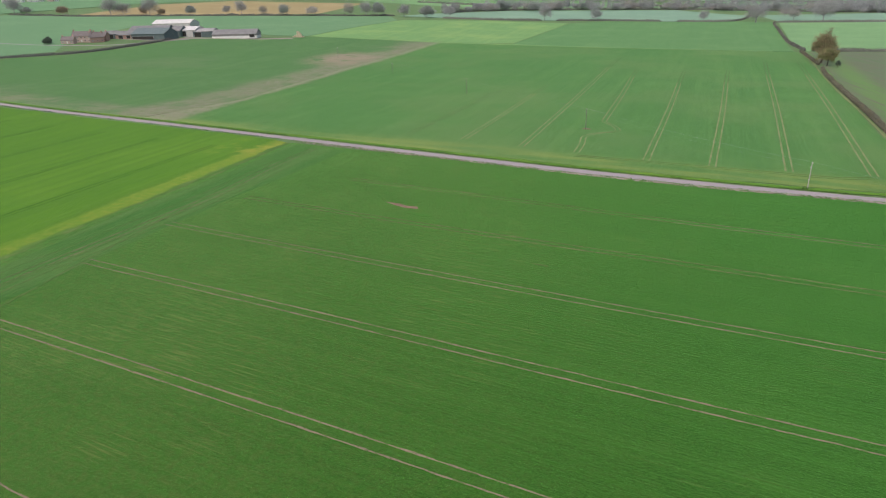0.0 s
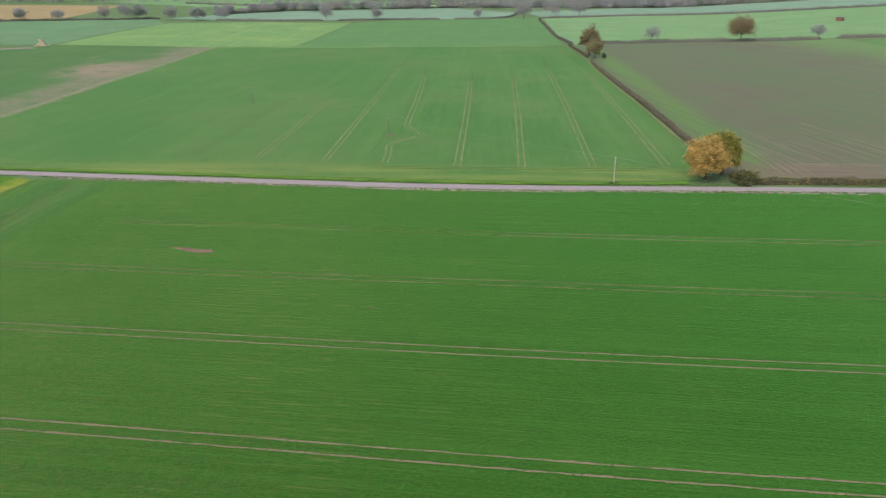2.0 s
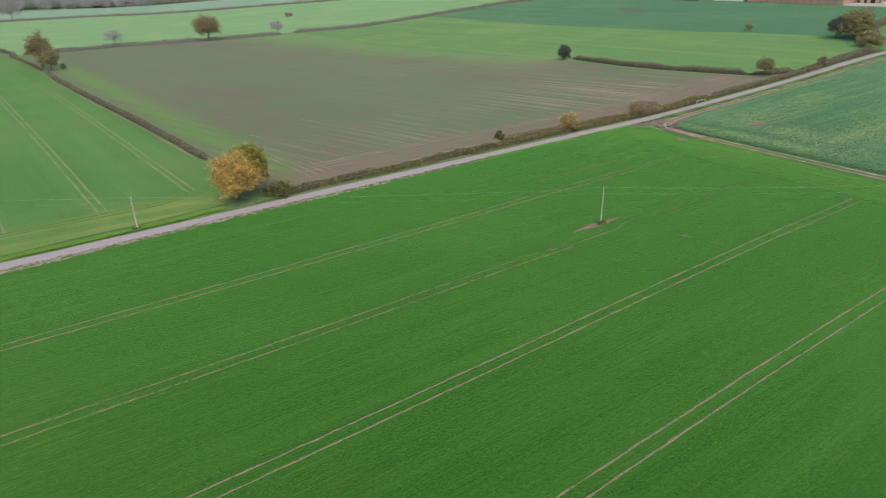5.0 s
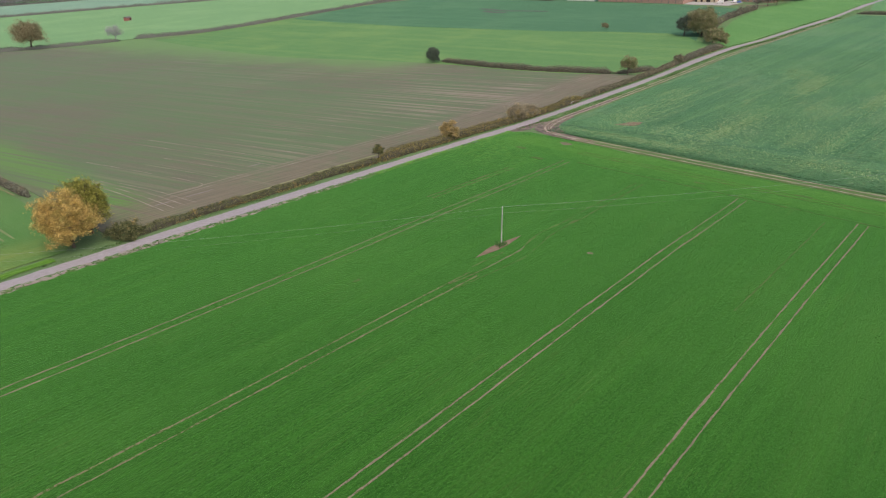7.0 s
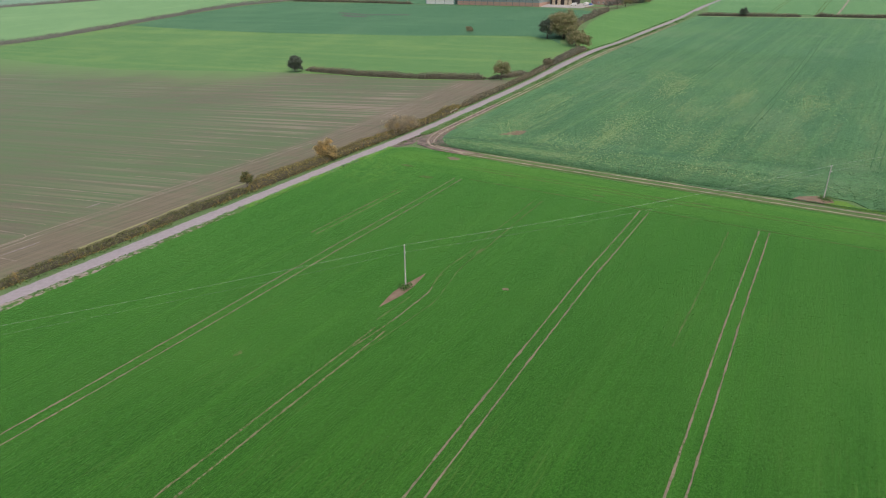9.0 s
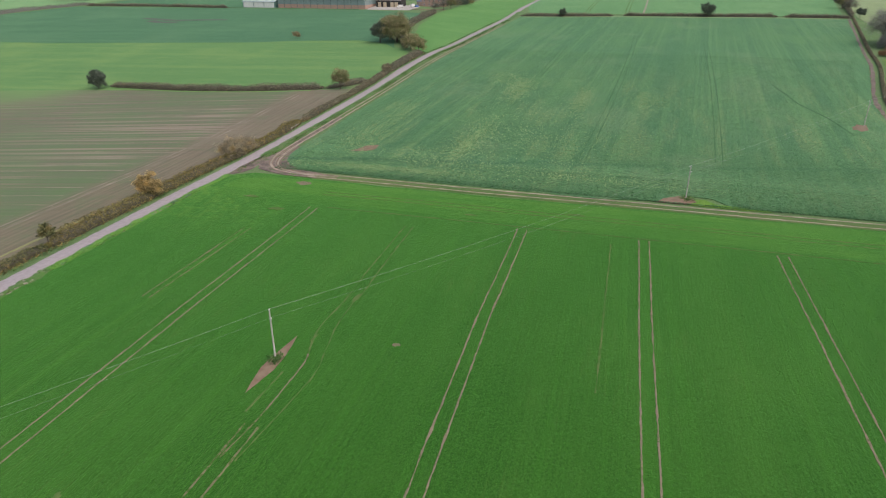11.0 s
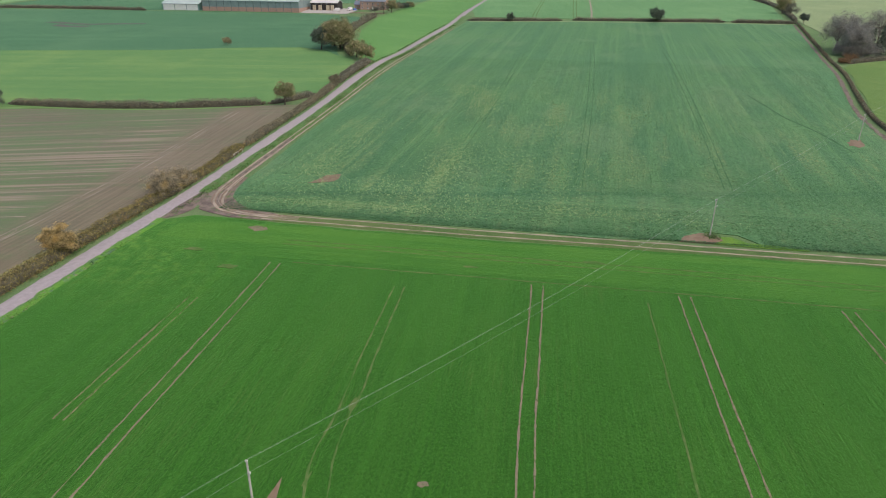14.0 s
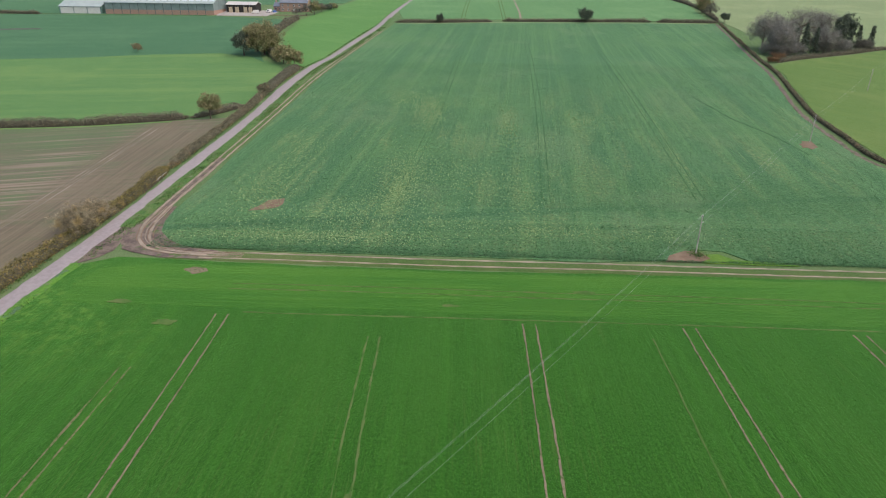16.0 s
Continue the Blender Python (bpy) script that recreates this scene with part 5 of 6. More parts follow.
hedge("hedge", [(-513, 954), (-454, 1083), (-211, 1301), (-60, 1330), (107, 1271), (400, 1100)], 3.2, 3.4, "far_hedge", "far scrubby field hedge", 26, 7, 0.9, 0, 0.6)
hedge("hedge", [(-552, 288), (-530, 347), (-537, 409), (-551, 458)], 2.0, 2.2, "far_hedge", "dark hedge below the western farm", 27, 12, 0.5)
hedge("hedge", [(493, 167), (496, 138), (501, 106)], 2.0, 2.2, "hedge", "dark clipped hedge above the rape field", 28, 20, 0.4)
hedge("hedge", [(505, 98), (508, 45), (510, 2)], 2.2, 2.2, "hedge", "dark clipped hedge above the rape field", 29, 20, 0.4)
hedge("hedge", [(510.5, -3), (510, -42)], 2.2, 2.2, "hedge", "dark clipped hedge above the rape field", 30, 20, 0.4)
hedge("hedge", [(507, -42), (452, -32.2), (391, -21.2), (351, -15.2), (315, -6.6), (282, 0.6), (256, 2.8), (234, 3.2), (208, -13)], 1.05, 1.3, "hedge_red", "winding brown field hedge", 31, 30, 0.32)
hedge("hedge", [(377, -26), (383.4, -35), (393.5, -53), (402.6, -71), (418, -98), (440, -150)], 2.0, 2.4, "hedge", "dark hedge beside the copse", 32, 24, 0.36)
hedge("hedge", [(360, 206), (384, 216), (430, 229), (470, 233), (505, 234)], 3.2, 4.0, "hedge", "scrubby hedge leading to the farmhouse", 33, 30, 0.4, 0, 0.5)
hedge("hedge", [(512, 415), (514, 480), (510, 555)], 2.2, 2.2, "hedge", "dark hedge by the hill farm", 34, 14, 0.45)
hedge("hedge", [(518, -44), (640, -62), (800, -64)], 2.4, 2.6, "hedge", "hedge between two pastures", 35, 14, 0.45)
ribbon("track_east", [(505, -39), (452, -29.6), (391, -18.6), (351, -12), (315, -3.4), (285, 3.4), (254, 6.4), (230, 5.4), (200, -14)], 1.3, M["mud"], 0.03, 0.7, 2.0, "trodden brown strip under the hedge", "track")

# ---------------- trees ----------------
tree("oak_tree", 31.0, 194.2, 11.0, 9.3, 0.4, 17000, 0.26, "orange", 101, "broad oak with dense orange autumn leaves", limbs=44, twigs=7)
tree("oak_tree", 36.4, 199.6, 12.0, 7.4, 1.2, 9000, 0.26, "gold_green", 102, "oak with greenish yellow turning leaves", limbs=28, twigs=7)
tree("field_tree", 12.2, 503, 19.5, 12.5, 2.2, 6500, 0.46, "russet", 103, "tall tree with russet leaves in the hedge", limbs=22, twigs=6)
tree("field_tree", 15.5, 486, 11.5, 10, 1.0, 3400, 0.45, "dull", 104, "lower tree with dull autumn leaves", limbs=12)
tree("field_tree", 21, 478, 4.5, 2.6, 0.5, 900, 0.3, "ivy", 105, "small dark ivy-covered stump tree")
tree("field_tree", 135.3, 593, 19, 18, 2.4, 8000, 0.5, "russet", 106, "round tree with russet leaves in the hedge", limbs=28, twigs=6)
tree("field_tree", 66.4, 594, 12.5, 12, 3.0, 2600, 0.6, "far_twig", 107, "bare grey tree in the hedge", bare=True, limbs=14, twigs=6)
tree("field_tree", 191, 588, 11.5, 11, 2.5, 2600, 0.6, "far_twig", 108, "leaning bare grey tree in the hedge", bare=True, lean=-1.5, limbs=12, twigs=6)
tree("evergreen_bush", 245.2, 303.5, 7.4, 6.2, 0.0, 5200, 0.36, "ivy", 109, "dark ivy-clad tree at the hedge end", limbs=26, twigs=5)
tree("field_tree", 265, 201.2, 7.6, 6.2, 2.2, 1900, 0.36, "dull", 110, "small thin autumn tree in the hedge", limbs=12)
tree("field_tree", 377, 217.5, 13.6, 15, 0.8, 9500, 0.46, "dull", 111, "large oak with dull brown leaves", limbs=30, twigs=6)
tree("field_tree", 384.5, 223, 13, 12, 1.5, 3600, 0.5, "russet", 112, "oak with russet brown leaves", limbs=16)
tree("field_tree", 374, 226.5, 11, 9, 0.8, 3000, 0.45, "ivy", 113, "dark evergreen tree beside the oak", limbs=14)
tree("hedge_bush", 357, 202.5, 7.5, 9, 0.8, 2200, 0.42, "dull", 114, "spreading brown bush in the hedge", "bush")
tree("hedge_bush", 350, 196, 7.0, 8, 0.8, 2000, 0.42, "dull", 115, "dull brown bush in the hedge", "bush")
tree("hedge_bush", 378.5, 281, 3.8, 4.4, 1.0, 900, 0.3, "russet", 116, "small russet bush alone in the grass", "bush")
tree("hedge_bush", 493, 139, 5.5, 5.0, 0.6, 1400, 0.36, "ivy", 117, "dark bush in the hedge", "bush")
tree("hedge_bush", 504.5, 45, 8.6, 8.6, 0.6, 2400, 0.42, "ivy", 118, "rounded dark evergreen bush in the hedge", "bush")
tree("hedge_bush", 113.2, 195.2, 4.6, 2.6, 1.6, 1300, 0.24, "hedge_dark", 119, "small dark green bush standing over the hedge", "bush")
tree("hedge_bush", 142.8, 195.4, 5.5, 5.2, 0.4, 6500, 0.22, "bush_gold", 120, "golden bush standing over the hedge", "bush")
tree("hedge_bush", 176.5, 194.6, 5.3, 6.6, 0.6, 4200, 0.5, "brown_twig", 121, "bare brown bush standing over the hedge", "bush", bare=True, limbs=20, twigs=6)
tree("hedge_bush", 183.5, 194.4, 4.0, 5.6, 0.6, 3000, 0.5, "brown_twig", 122, "bare brown bush standing over the hedge", "bush", bare=True, limbs=18, twigs=6)
tree("hedge_bush", 40.5, 191.8, 2.4, 6, 0.1, 4200, 0.24, "hedge_dark", 123, "dark bramble bush beside the oak", "bush")
tree("hedge_bush", 298, 193.6, 3.8, 4.4, 0.4, 1400, 0.3, "hedge_red", 124, "russet bush by the road", "bush")

# ---------------- copse east of the rape field ----------------


def conifer(name, x, y, height, width, seed, label):
    r = np.random.default_rng(seed)
    t = thing(name, pose(x, y, hz(x, y)), label, "tree")
    seg = [((0, 0, -0.3), (0, 0, height * 0.5), 0.22, 0.15), ((0, 0, height * 0.5), (0, 0, height), 0.15, 0.03)]
    pts = []
    for k in range(46):
        z = height * (0.08 + 0.9 * k / 46)
        reach = width / 2 * (1 - z / height) ** 0.8 * r.uniform(0.7, 1.15) + 0.15
        a = k * 2.4
        end = np.array((math.cos(a) * reach, math.sin(a) * reach, z - 0.25 * reach))
        seg.append(((0, 0, z), end, 0.05, 0.015))
        for u in np.linspace(0.25, 1, 16):
            pts.append(end * (u, u, 1) + np.array((0, 0, (1 - u) * 0.25 * reach)) + r.normal(size=3) * 0.28)
    part("trunk", tube_mesh("trunk", seg, M["bark"], 5), None, t)
    part("crown", leaf_mesh("crown", np.array(pts), 0.5, M["ivy"], r, 0.7, 0.4), None, t)
    return t


for k, (x, y, h_, w) in enumerate(((402, -36, 15, 13), (412, -32, 18, 15), (415, -38, 17, 13), (398, -36, 13, 12), (425, -56, 19, 16), (432, -70, 18, 15), (405, -60, 12, 11))):
    tree("copse_tree", x, y, h_, w, 1.5, 3600, 0.8, "copse_twig", 200 + k, "bare grey tree in the copse", bare=True, limbs=18, twigs=6, group="copse trees")
for k, (x, y, h_, w) in enumerate(((397, -46, 12, 6), (401, -53, 13, 6), (406, -50, 14, 6.5), (410, -66, 13, 6.5), (414, -72, 14, 7), (410, -74, 11, 6), (417, -82, 12, 5), (423, -92, 11, 4.5), (403, -44, 12.5, 6))):
    conifer("copse_conifer", x, y, h_, w, 220 + k, "dark green conifer in the copse")["group"] = "copse conifers"
tree("copse_tree", 424, -78, 16, 10, 2.5, 2600, 0.6, "ivy", 230, "tall dark ivy-clad tree in the copse", limbs=14, group="copse trees")
tree("hedge_bush", 384, -29, 2.4, 6, 0.3, 900, 0.4, "low_orange", 231, "low orange bush at the copse edge", "bush")
tree("hedge_bush", 378, -24, 2.0, 4.5, 0.3, 600, 0.4, "low_orange", 232, "low orange bush at the copse edge", "bush")
tree("field_tree", 513, -47, 6, 5, 0.8, 1500, 0.42, "ivy", 233, "dark bush at the field corner")
tree("field_tree", 545, -48, 9, 9, 1.5, 2200, 0.6, "twig", 234, "bare grey tree by the pasture hedge", bare=True, limbs=12, twigs=5)
tree("field_tree", 570, -50, 11, 10, 1.5, 2200, 0.6, "dull", 235, "brownish tree by the pasture hedge", limbs=12)

for k, (x, y, h_, w) in enumerate(((391, -33, 5, 8), (397, -42, 6, 9), (402, -58, 6, 9), (408, -70, 6, 9), (414, -84, 5, 8), (399, -31, 6, 8), (415, -60, 8, 10))):
    tree("copse_bush", x, y, h_, w, 0.3, 2600, 0.7, "copse_twig" if k % 2 else "twig", 240 + k, "tangled leafless bush at the copse edge", "bush", bare=True, limbs=18, twigs=5, group="copse bushes")

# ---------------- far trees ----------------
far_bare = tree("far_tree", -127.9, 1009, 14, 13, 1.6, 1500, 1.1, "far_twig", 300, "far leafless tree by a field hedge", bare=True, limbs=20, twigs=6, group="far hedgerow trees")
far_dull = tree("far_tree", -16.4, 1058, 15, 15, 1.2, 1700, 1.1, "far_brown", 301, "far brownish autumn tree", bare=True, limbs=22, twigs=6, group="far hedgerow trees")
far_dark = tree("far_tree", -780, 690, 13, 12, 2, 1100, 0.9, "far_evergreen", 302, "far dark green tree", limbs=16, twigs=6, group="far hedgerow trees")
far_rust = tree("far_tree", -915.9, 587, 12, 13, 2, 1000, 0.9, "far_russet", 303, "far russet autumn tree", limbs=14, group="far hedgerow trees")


def far_copy(base, x, y, s, turn):
    k = 0.5 + 0.5 * math.sin(x * 1.7 + y)
    return copy_thing(base, pose(x, y, hz(x, y), 0, 0, turn) @ Matrix.Diagonal((s * (0.75 + 0.6 * k), s * (1.25 - 0.4 * k), s * (0.7 + 0.45 * math.sin(y * 2.3) ** 2), 1)))


r = np.random.default_rng(31)
for b, x, y, s in ((far_bare, 18.8, 1013, 1.35), (far_bare, -59.4, 988, 1.2), (far_dull, -30, 1150, 0.9), (far_bare, -263.6, 949, 1.1), (far_bare, -325, 909, 1.05), (far_dull, -465.8, 1038, 0.9), (far_dark, -486.4, 858, 1.2), (far_bare, -460, 880, 1.0), (far_bare, -520, 850, 1.0),
                   (far_dull, -595.8, 819, 0.85), (far_bare, -575.7, 834, 1.0), (far_dark, -560, 842, 1.0), (far_dark, -671.9, 764, 0.9), (far_bare, -639, 788, 1.0), (far_bare, -736.1, 745, 0.95), (far_bare, -755, 735, 0.95), (far_dull, -700, 752, 0.6),
                   (far_rust, -835, 655, 0.7), (far_bare, -851, 634, 1.15), (far_bare, -856, 618, 1.15), (far_bare, -822, 655, 1.1), (far_dark, -974, 571, 0.8), (far_bare, -987, 562, 1.0), (far_rust, -810, 665, 0.75)):
    far_copy(b, x, y, s * 1.25, float(r.uniform(0, 360)))
# the belt of trees along the far lane, and further groups
LANE = curve_line([(-515, 960), (-454, 1083), (-330, 1200), (-211, 1301), (-60, 1330), (107, 1271), (260, 1190), (420, 1090), (560, 980)], 26.0)
for k, q in enumerate(LANE):
    for _ in range(4):
        b = (far_bare, far_dull, far_bare, far_dark)[int(r.integers(0, 4))]
        p = q + r.normal(size=2) * 12
        far_copy(b, float(p[0]), float(p[1]), float(r.uniform(0.6, 1.1)), float(r.uniform(0, 360)))


def woodland(name, line, depth, trees, seed, label, leaf="wood_far"):
    r2 = np.random.default_rng(seed)
    line = [np.array(q, float) for q in line]
    pts = []
    for _ in range(trees):
        i = int(r2.integers(0, len(line) - 1))
        q = line[i] + (line[i + 1] - line[i]) * r2.uniform() + r2.normal(size=2) * depth
        hh, ww = r2.uniform(9, 17), r2.uniform(3, 5.5)
        d = r2.normal(size=(70, 3))
        d /= np.linalg.norm(d, axis=1)[:, None]
        c = d * np.array((ww, ww, hh * 0.42)) * r2.uniform(0.5, 1.05, (70, 1)) + np.array((0, 0, hh * 0.55))
        pts.append(c + np.array((q[0], q[1], hz(*q))))
    tagged(part(name, leaf_mesh(name, np.concatenate(pts), 1.1, M[leaf], r2, 0.8)), label, "woodland", "", "stuff")


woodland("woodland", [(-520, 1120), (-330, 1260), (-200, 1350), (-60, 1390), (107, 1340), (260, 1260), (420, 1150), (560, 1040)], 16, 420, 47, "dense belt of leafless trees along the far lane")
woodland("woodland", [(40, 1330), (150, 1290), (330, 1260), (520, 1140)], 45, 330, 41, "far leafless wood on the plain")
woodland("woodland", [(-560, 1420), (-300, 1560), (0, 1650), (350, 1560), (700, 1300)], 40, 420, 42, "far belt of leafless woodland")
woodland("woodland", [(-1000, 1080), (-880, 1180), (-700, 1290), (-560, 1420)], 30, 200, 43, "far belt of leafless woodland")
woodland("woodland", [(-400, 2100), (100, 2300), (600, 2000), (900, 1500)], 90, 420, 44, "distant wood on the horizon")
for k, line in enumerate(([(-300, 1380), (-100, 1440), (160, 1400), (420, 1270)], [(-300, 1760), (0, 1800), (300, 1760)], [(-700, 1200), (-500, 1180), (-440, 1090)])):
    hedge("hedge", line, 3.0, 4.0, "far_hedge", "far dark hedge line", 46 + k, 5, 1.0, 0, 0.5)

# ---------------- the overhead line ----------------


def power_pole(x, y, height, turn, label, wood="pole"):
    t = thing("power_pole", pose(x, y, hz(x, y), 0, 0, turn), label, "utility pole", "overhead line poles")
    part("pole", tube_mesh("pole", [((0, 0, -0.8), (0, 0, 2.5), 0.14, 0.125), ((0, 0, 2.5), (0, 0, height), 0.125, 0.09)], M[wood], 10), None, t)
    part("top_bracket", boxes((-0.035, 0.035, -0.15, -0.08, height - 0.45, height - 0.08), (-0.03, 0.03, 0.08, 0.26, height - 0.36, height - 0.30)), M["steel"], t, "small galvanised pole-top bracket")
    part("side_bracket", boxes((-0.05, 0.05, -0.44, -0.08, height - 1.42, height - 1.34), (-0.05, 0.05, -0.14, -0.08, height - 1.75, height - 1.3)), M["steel"], t, "small steel side bracket")
    for px, py, pz in ((0, -0.1, height - 0.10), (0, 0.22, height - 0.30), (0, -0.38, height - 1.34)):
        ins = part("insulator", tube_mesh("insulator", [((px, py, pz), (px, py, pz + 0.06), 0.03, 0.075), ((px, py, pz + 0.06), (px, py, pz + 0.16), 0.075, 0.05), ((px, py, pz + 0.16), (px, py, pz + 0.24), 0.07, 0.03)], M["porcelain"], 8), None, t, "pale glazed insulator")
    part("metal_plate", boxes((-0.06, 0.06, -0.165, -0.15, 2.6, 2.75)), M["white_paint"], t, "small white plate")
    return t


POLES = [(-330, 434, 8.0), (-236, 368, 8.0), (-151.3, 306.2, 8.0), (-69, 242.6, 7.8), (6.6, 188.2, 7.3), (89.6, 131.0, 8.0), (174.6, 71.9, 8.1), (252.3, 15.4, 8.0), (322, -38, 8.0), (398, -100, 8.0)]
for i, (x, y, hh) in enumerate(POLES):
    # the four northern poles get a darker tone, low in contrast to the field
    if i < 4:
        power_pole(x, y, hh, -36, "dark wooden pole carrying overhead wires", "dark_pole")
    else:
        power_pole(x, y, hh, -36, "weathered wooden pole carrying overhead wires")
cs, sn = math.cos(radians(-36)), math.sin(radians(-36))
for (x0, y0, h0), (x1, y1, h1) in zip(POLES, POLES[1:]):
    rad = 0.0078 if x0 > 80 else 0.0055
    span = thing("overhead_wires", pose(x0, y0, hz(x0, y0)), "thin sagging aluminium wires between two poles", "power line", "overhead line spans")
    o = np.array((x0, y0, hz(x0, y0)))
    for lx, dz in ((-0.1, 0.12), (0.22, -0.08), (-0.38, -1.12)):
        # wires sit square to the line at each pole
        a = np.array((x0 + lx * sn * -1, y0 + lx * cs, hz(x0, y0) + h0 + dz))
        b = np.array((x1 + lx * sn * -1, y1 + lx * cs, hz(x1, y1) + h1 + dz))
        pts = [a + (b - a) * u - np.array((0, 0, 4 * 0.9 * u * (1 - u))) - o for u in np.linspace(0, 1, 25)]
        part("wire", tube_mesh("wire", [(p, q, rad, rad) for p, q in zip(pts, pts[1:])], M["wire"], 5), None, span)

# ---------------- farm buildings ----------------


def barn(name, x, y, turn, length, depth, eaves, ridge, wall, roof, label, plinth=None, plinth_h=2.5, doors=(), door_mat="white_paint", lights=0, bays=0):
    """A portal-framed shed: its long side along local x, its front towards local -y."""
    t = thing(name, pose(x, y, hz(x, y) - 0.1, 0, 0, turn), label, "farm building")
    bm = bmesh.new()
    prism(bm, [(0, -1.0), (depth, -1.0), (depth, eaves), (depth / 2, ridge), (0, eaves)], 0, length)
    part("wall", bm, M[wall], t)
    for side in (0, 1):
        bm = bmesh.new()
        y0, y1 = (-0.5, depth / 2) if side == 0 else (depth + 0.5, depth / 2)
        z0 = eaves - 0.5 * (ridge - eaves) / (depth / 2)
        prism(bm, [(y0, z0 + 0.05), (y1, ridge + 0.05), (y1, ridge + 0.25), (y0, z0 + 0.25)], -0.4, length + 0.4)
        bmesh.ops.recalc_face_normals(bm, faces=bm.faces[:])
        rf = part("roof", bm, M[roof], t)
        for k in range(lights):
            bm = bmesh.new()
            u0, u1 = 0.30, 0.72
            ya, yb = y0 + (y1 - y0) * u0, y0 + (y1 - y0) * u1
            za, zb = z0 + 0.27 + (ridge - z0) * u0, z0 + 0.27 + (ridge - z0) * u1
            c = length * (k + 0.5) / lights
            prism(bm, [(ya, za - 0.05), (yb, zb - 0.05), (yb, zb + 0.03), (ya, za + 0.03)], c - 0.36 * length / lights, c + 0.36 * length / lights)
            bmesh.ops.recalc_face_normals(bm, faces=bm.faces[:])
            part("rooflight", bm, M["rooflight"], rf, "pale translucent rooflight")
    if plinth:
        part("plinth", boxes((-0.06, length + 0.06, -0.12, depth + 0.06, -1.0, plinth_h)), M[plinth], t, "low wall at the foot of the shed")
    for a, b, hh in doors:
        # in dark_inside the door is a flat panel painted as a doorway's shade
        d = part("door", boxes((a, b, -0.2, 0.1, -0.1, hh)), M[door_mat], t)
        part("door_frame", boxes((a - 0.15, a, -0.24, 0.05, -0.1, hh + 0.15), (b, b + 0.15, -0.24, 0.05, -0.1, hh + 0.15), (a, b, -0.24, 0.05, hh, hh + 0.15)), M["steel"], d)
    for k in range(bays):
        c = length * k / max(1, bays)
        part("post", boxes((c - 0.15, c + 0.15, -0.30, -0.02, -0.1, eaves)), M["dark_clad"], t)
    return t


def house(name, x, y, turn, length, depth, eaves, ridge, wall, roof, label, cols=4, rows=2, porch=True):
    t = thing(name, pose(x, y, hz(x, y) - 0.1, 0, 0, turn), label, "house")
    bm = bmesh.new()
    prism(bm, [(0, -1.0), (depth, -1.0), (depth, eaves), (depth / 2, ridge), (0, eaves)], 0, length)
    part("wall", bm, M[wall], t)
    slope = (ridge - eaves) / (depth / 2)
    for y0, y1 in ((-0.4, depth / 2), (depth + 0.4, depth / 2)):
        bm = bmesh.new()
        z0 = eaves - 0.4 * slope
        prism(bm, [(y0, z0 + 0.04), (y1, ridge + 0.04), (y1, ridge + 0.24), (y0, z0 + 0.24)], -0.3, length + 0.3)
        bmesh.ops.recalc_face_normals(bm, faces=bm.faces[:])
        part("roof", bm, M[roof], t)
    for cx in (0.9, length - 0.9):
        ch = part("chimney", boxes((cx - 0.5, cx + 0.5, depth / 2 - 0.4, depth / 2 + 0.4, ridge - 1.0, ridge + 1.5)), M["brick"], t)
        for px in (-0.22, 0.22):
            part("chimney_pot", tube_mesh("chimney_pot", [((cx + px, depth / 2, ridge + 1.5), (cx + px, depth / 2, ridge + 1.95), 0.14, 0.11)], M["brick"], 8), None, ch)
    for i in range(cols):
        for j in range(rows):
            cx, cz = length * (i + 0.5) / cols, 0.9 + j * 2.75
            if porch and j == 0 and i == cols // 2:
                d = part("door", boxes((cx - 0.5, cx + 0.5, -0.06, 0.05, 0, 2.1)), M["white_paint"], t)
                continue
            w = part("window", boxes((cx - 0.62, cx - 0.52, -0.06, 0.05, cz, cz + 1.35), (cx + 0.52, cx + 0.62, -0.06, 0.05, cz, cz + 1.35), (cx - 0.62, cx + 0.62, -0.06, 0.05, cz + 1.25, cz + 1.35), (cx - 0.68, cx + 0.68, -0.12, 0.05, cz - 0.08, cz + 0.02), (cx - 0.05, cx + 0.05, -0.05, 0.05, cz, cz + 1.25)), M["white_paint"], t, "white framed window")
            part("pane", boxes((cx - 0.52, cx + 0.52, -0.025, 0.04, cz + 0.02, cz + 1.25)), M["glass"], w)
    return t


# hill farm in the east: fronts look west, towards the grass
W = -90
barn("farm_shed", 517.5, 404, W, 30, 24, 4.6, 9.2, "green_clad", "pale_clad", "green steel shed with white doors", doors=((1, 10, 4.2), (10.6, 19.6, 4.2), (20.2, 29, 4.2)))
barn("grain_store", 517, 371, W, 76, 26, 7.4, 11.5, "bay_clad", "pale_clad", "long grey-green grain store on a red brick base", "brick", 3.0, lights=16, bays=13)
# solid near-black walls stand for the shade behind the open front
barn("open_shed", 533, 292, W, 21, 12, 5.2, 6.8, "dark_inside", "pale_roof", "open-fronted shed with straw bales inside", bays=5)
for k, (a, c) in enumerate(((2, 0), (6.5, 0), (12.5, 0), (16, 0))):
    t = thing("bale_stack", pose(532.4, 292 - a, hz(532, 292 - a) - 0.1, 0, 0, W), "stacked straw bales in the open shed", "straw bales", "straw bale stacks")
    for j in range(3):
        part("bale", boxes((0, 2.3, -0.6 + 0.1 * j, 0.9, 1.25 * j, 1.25 * j + 1.2)), M["straw"], t)
house("farmhouse", 541, 256, W, 20, 10, 6.0, 9.2, "brick", "slate", "red brick farmhouse with blue slate roof", 5, 2)
house("farmhouse_wing", 546, 262, W, 6, 8, 3.2, 5.6, "brick", "slate", "low slated wing of the farmhouse", 2, 1, False)
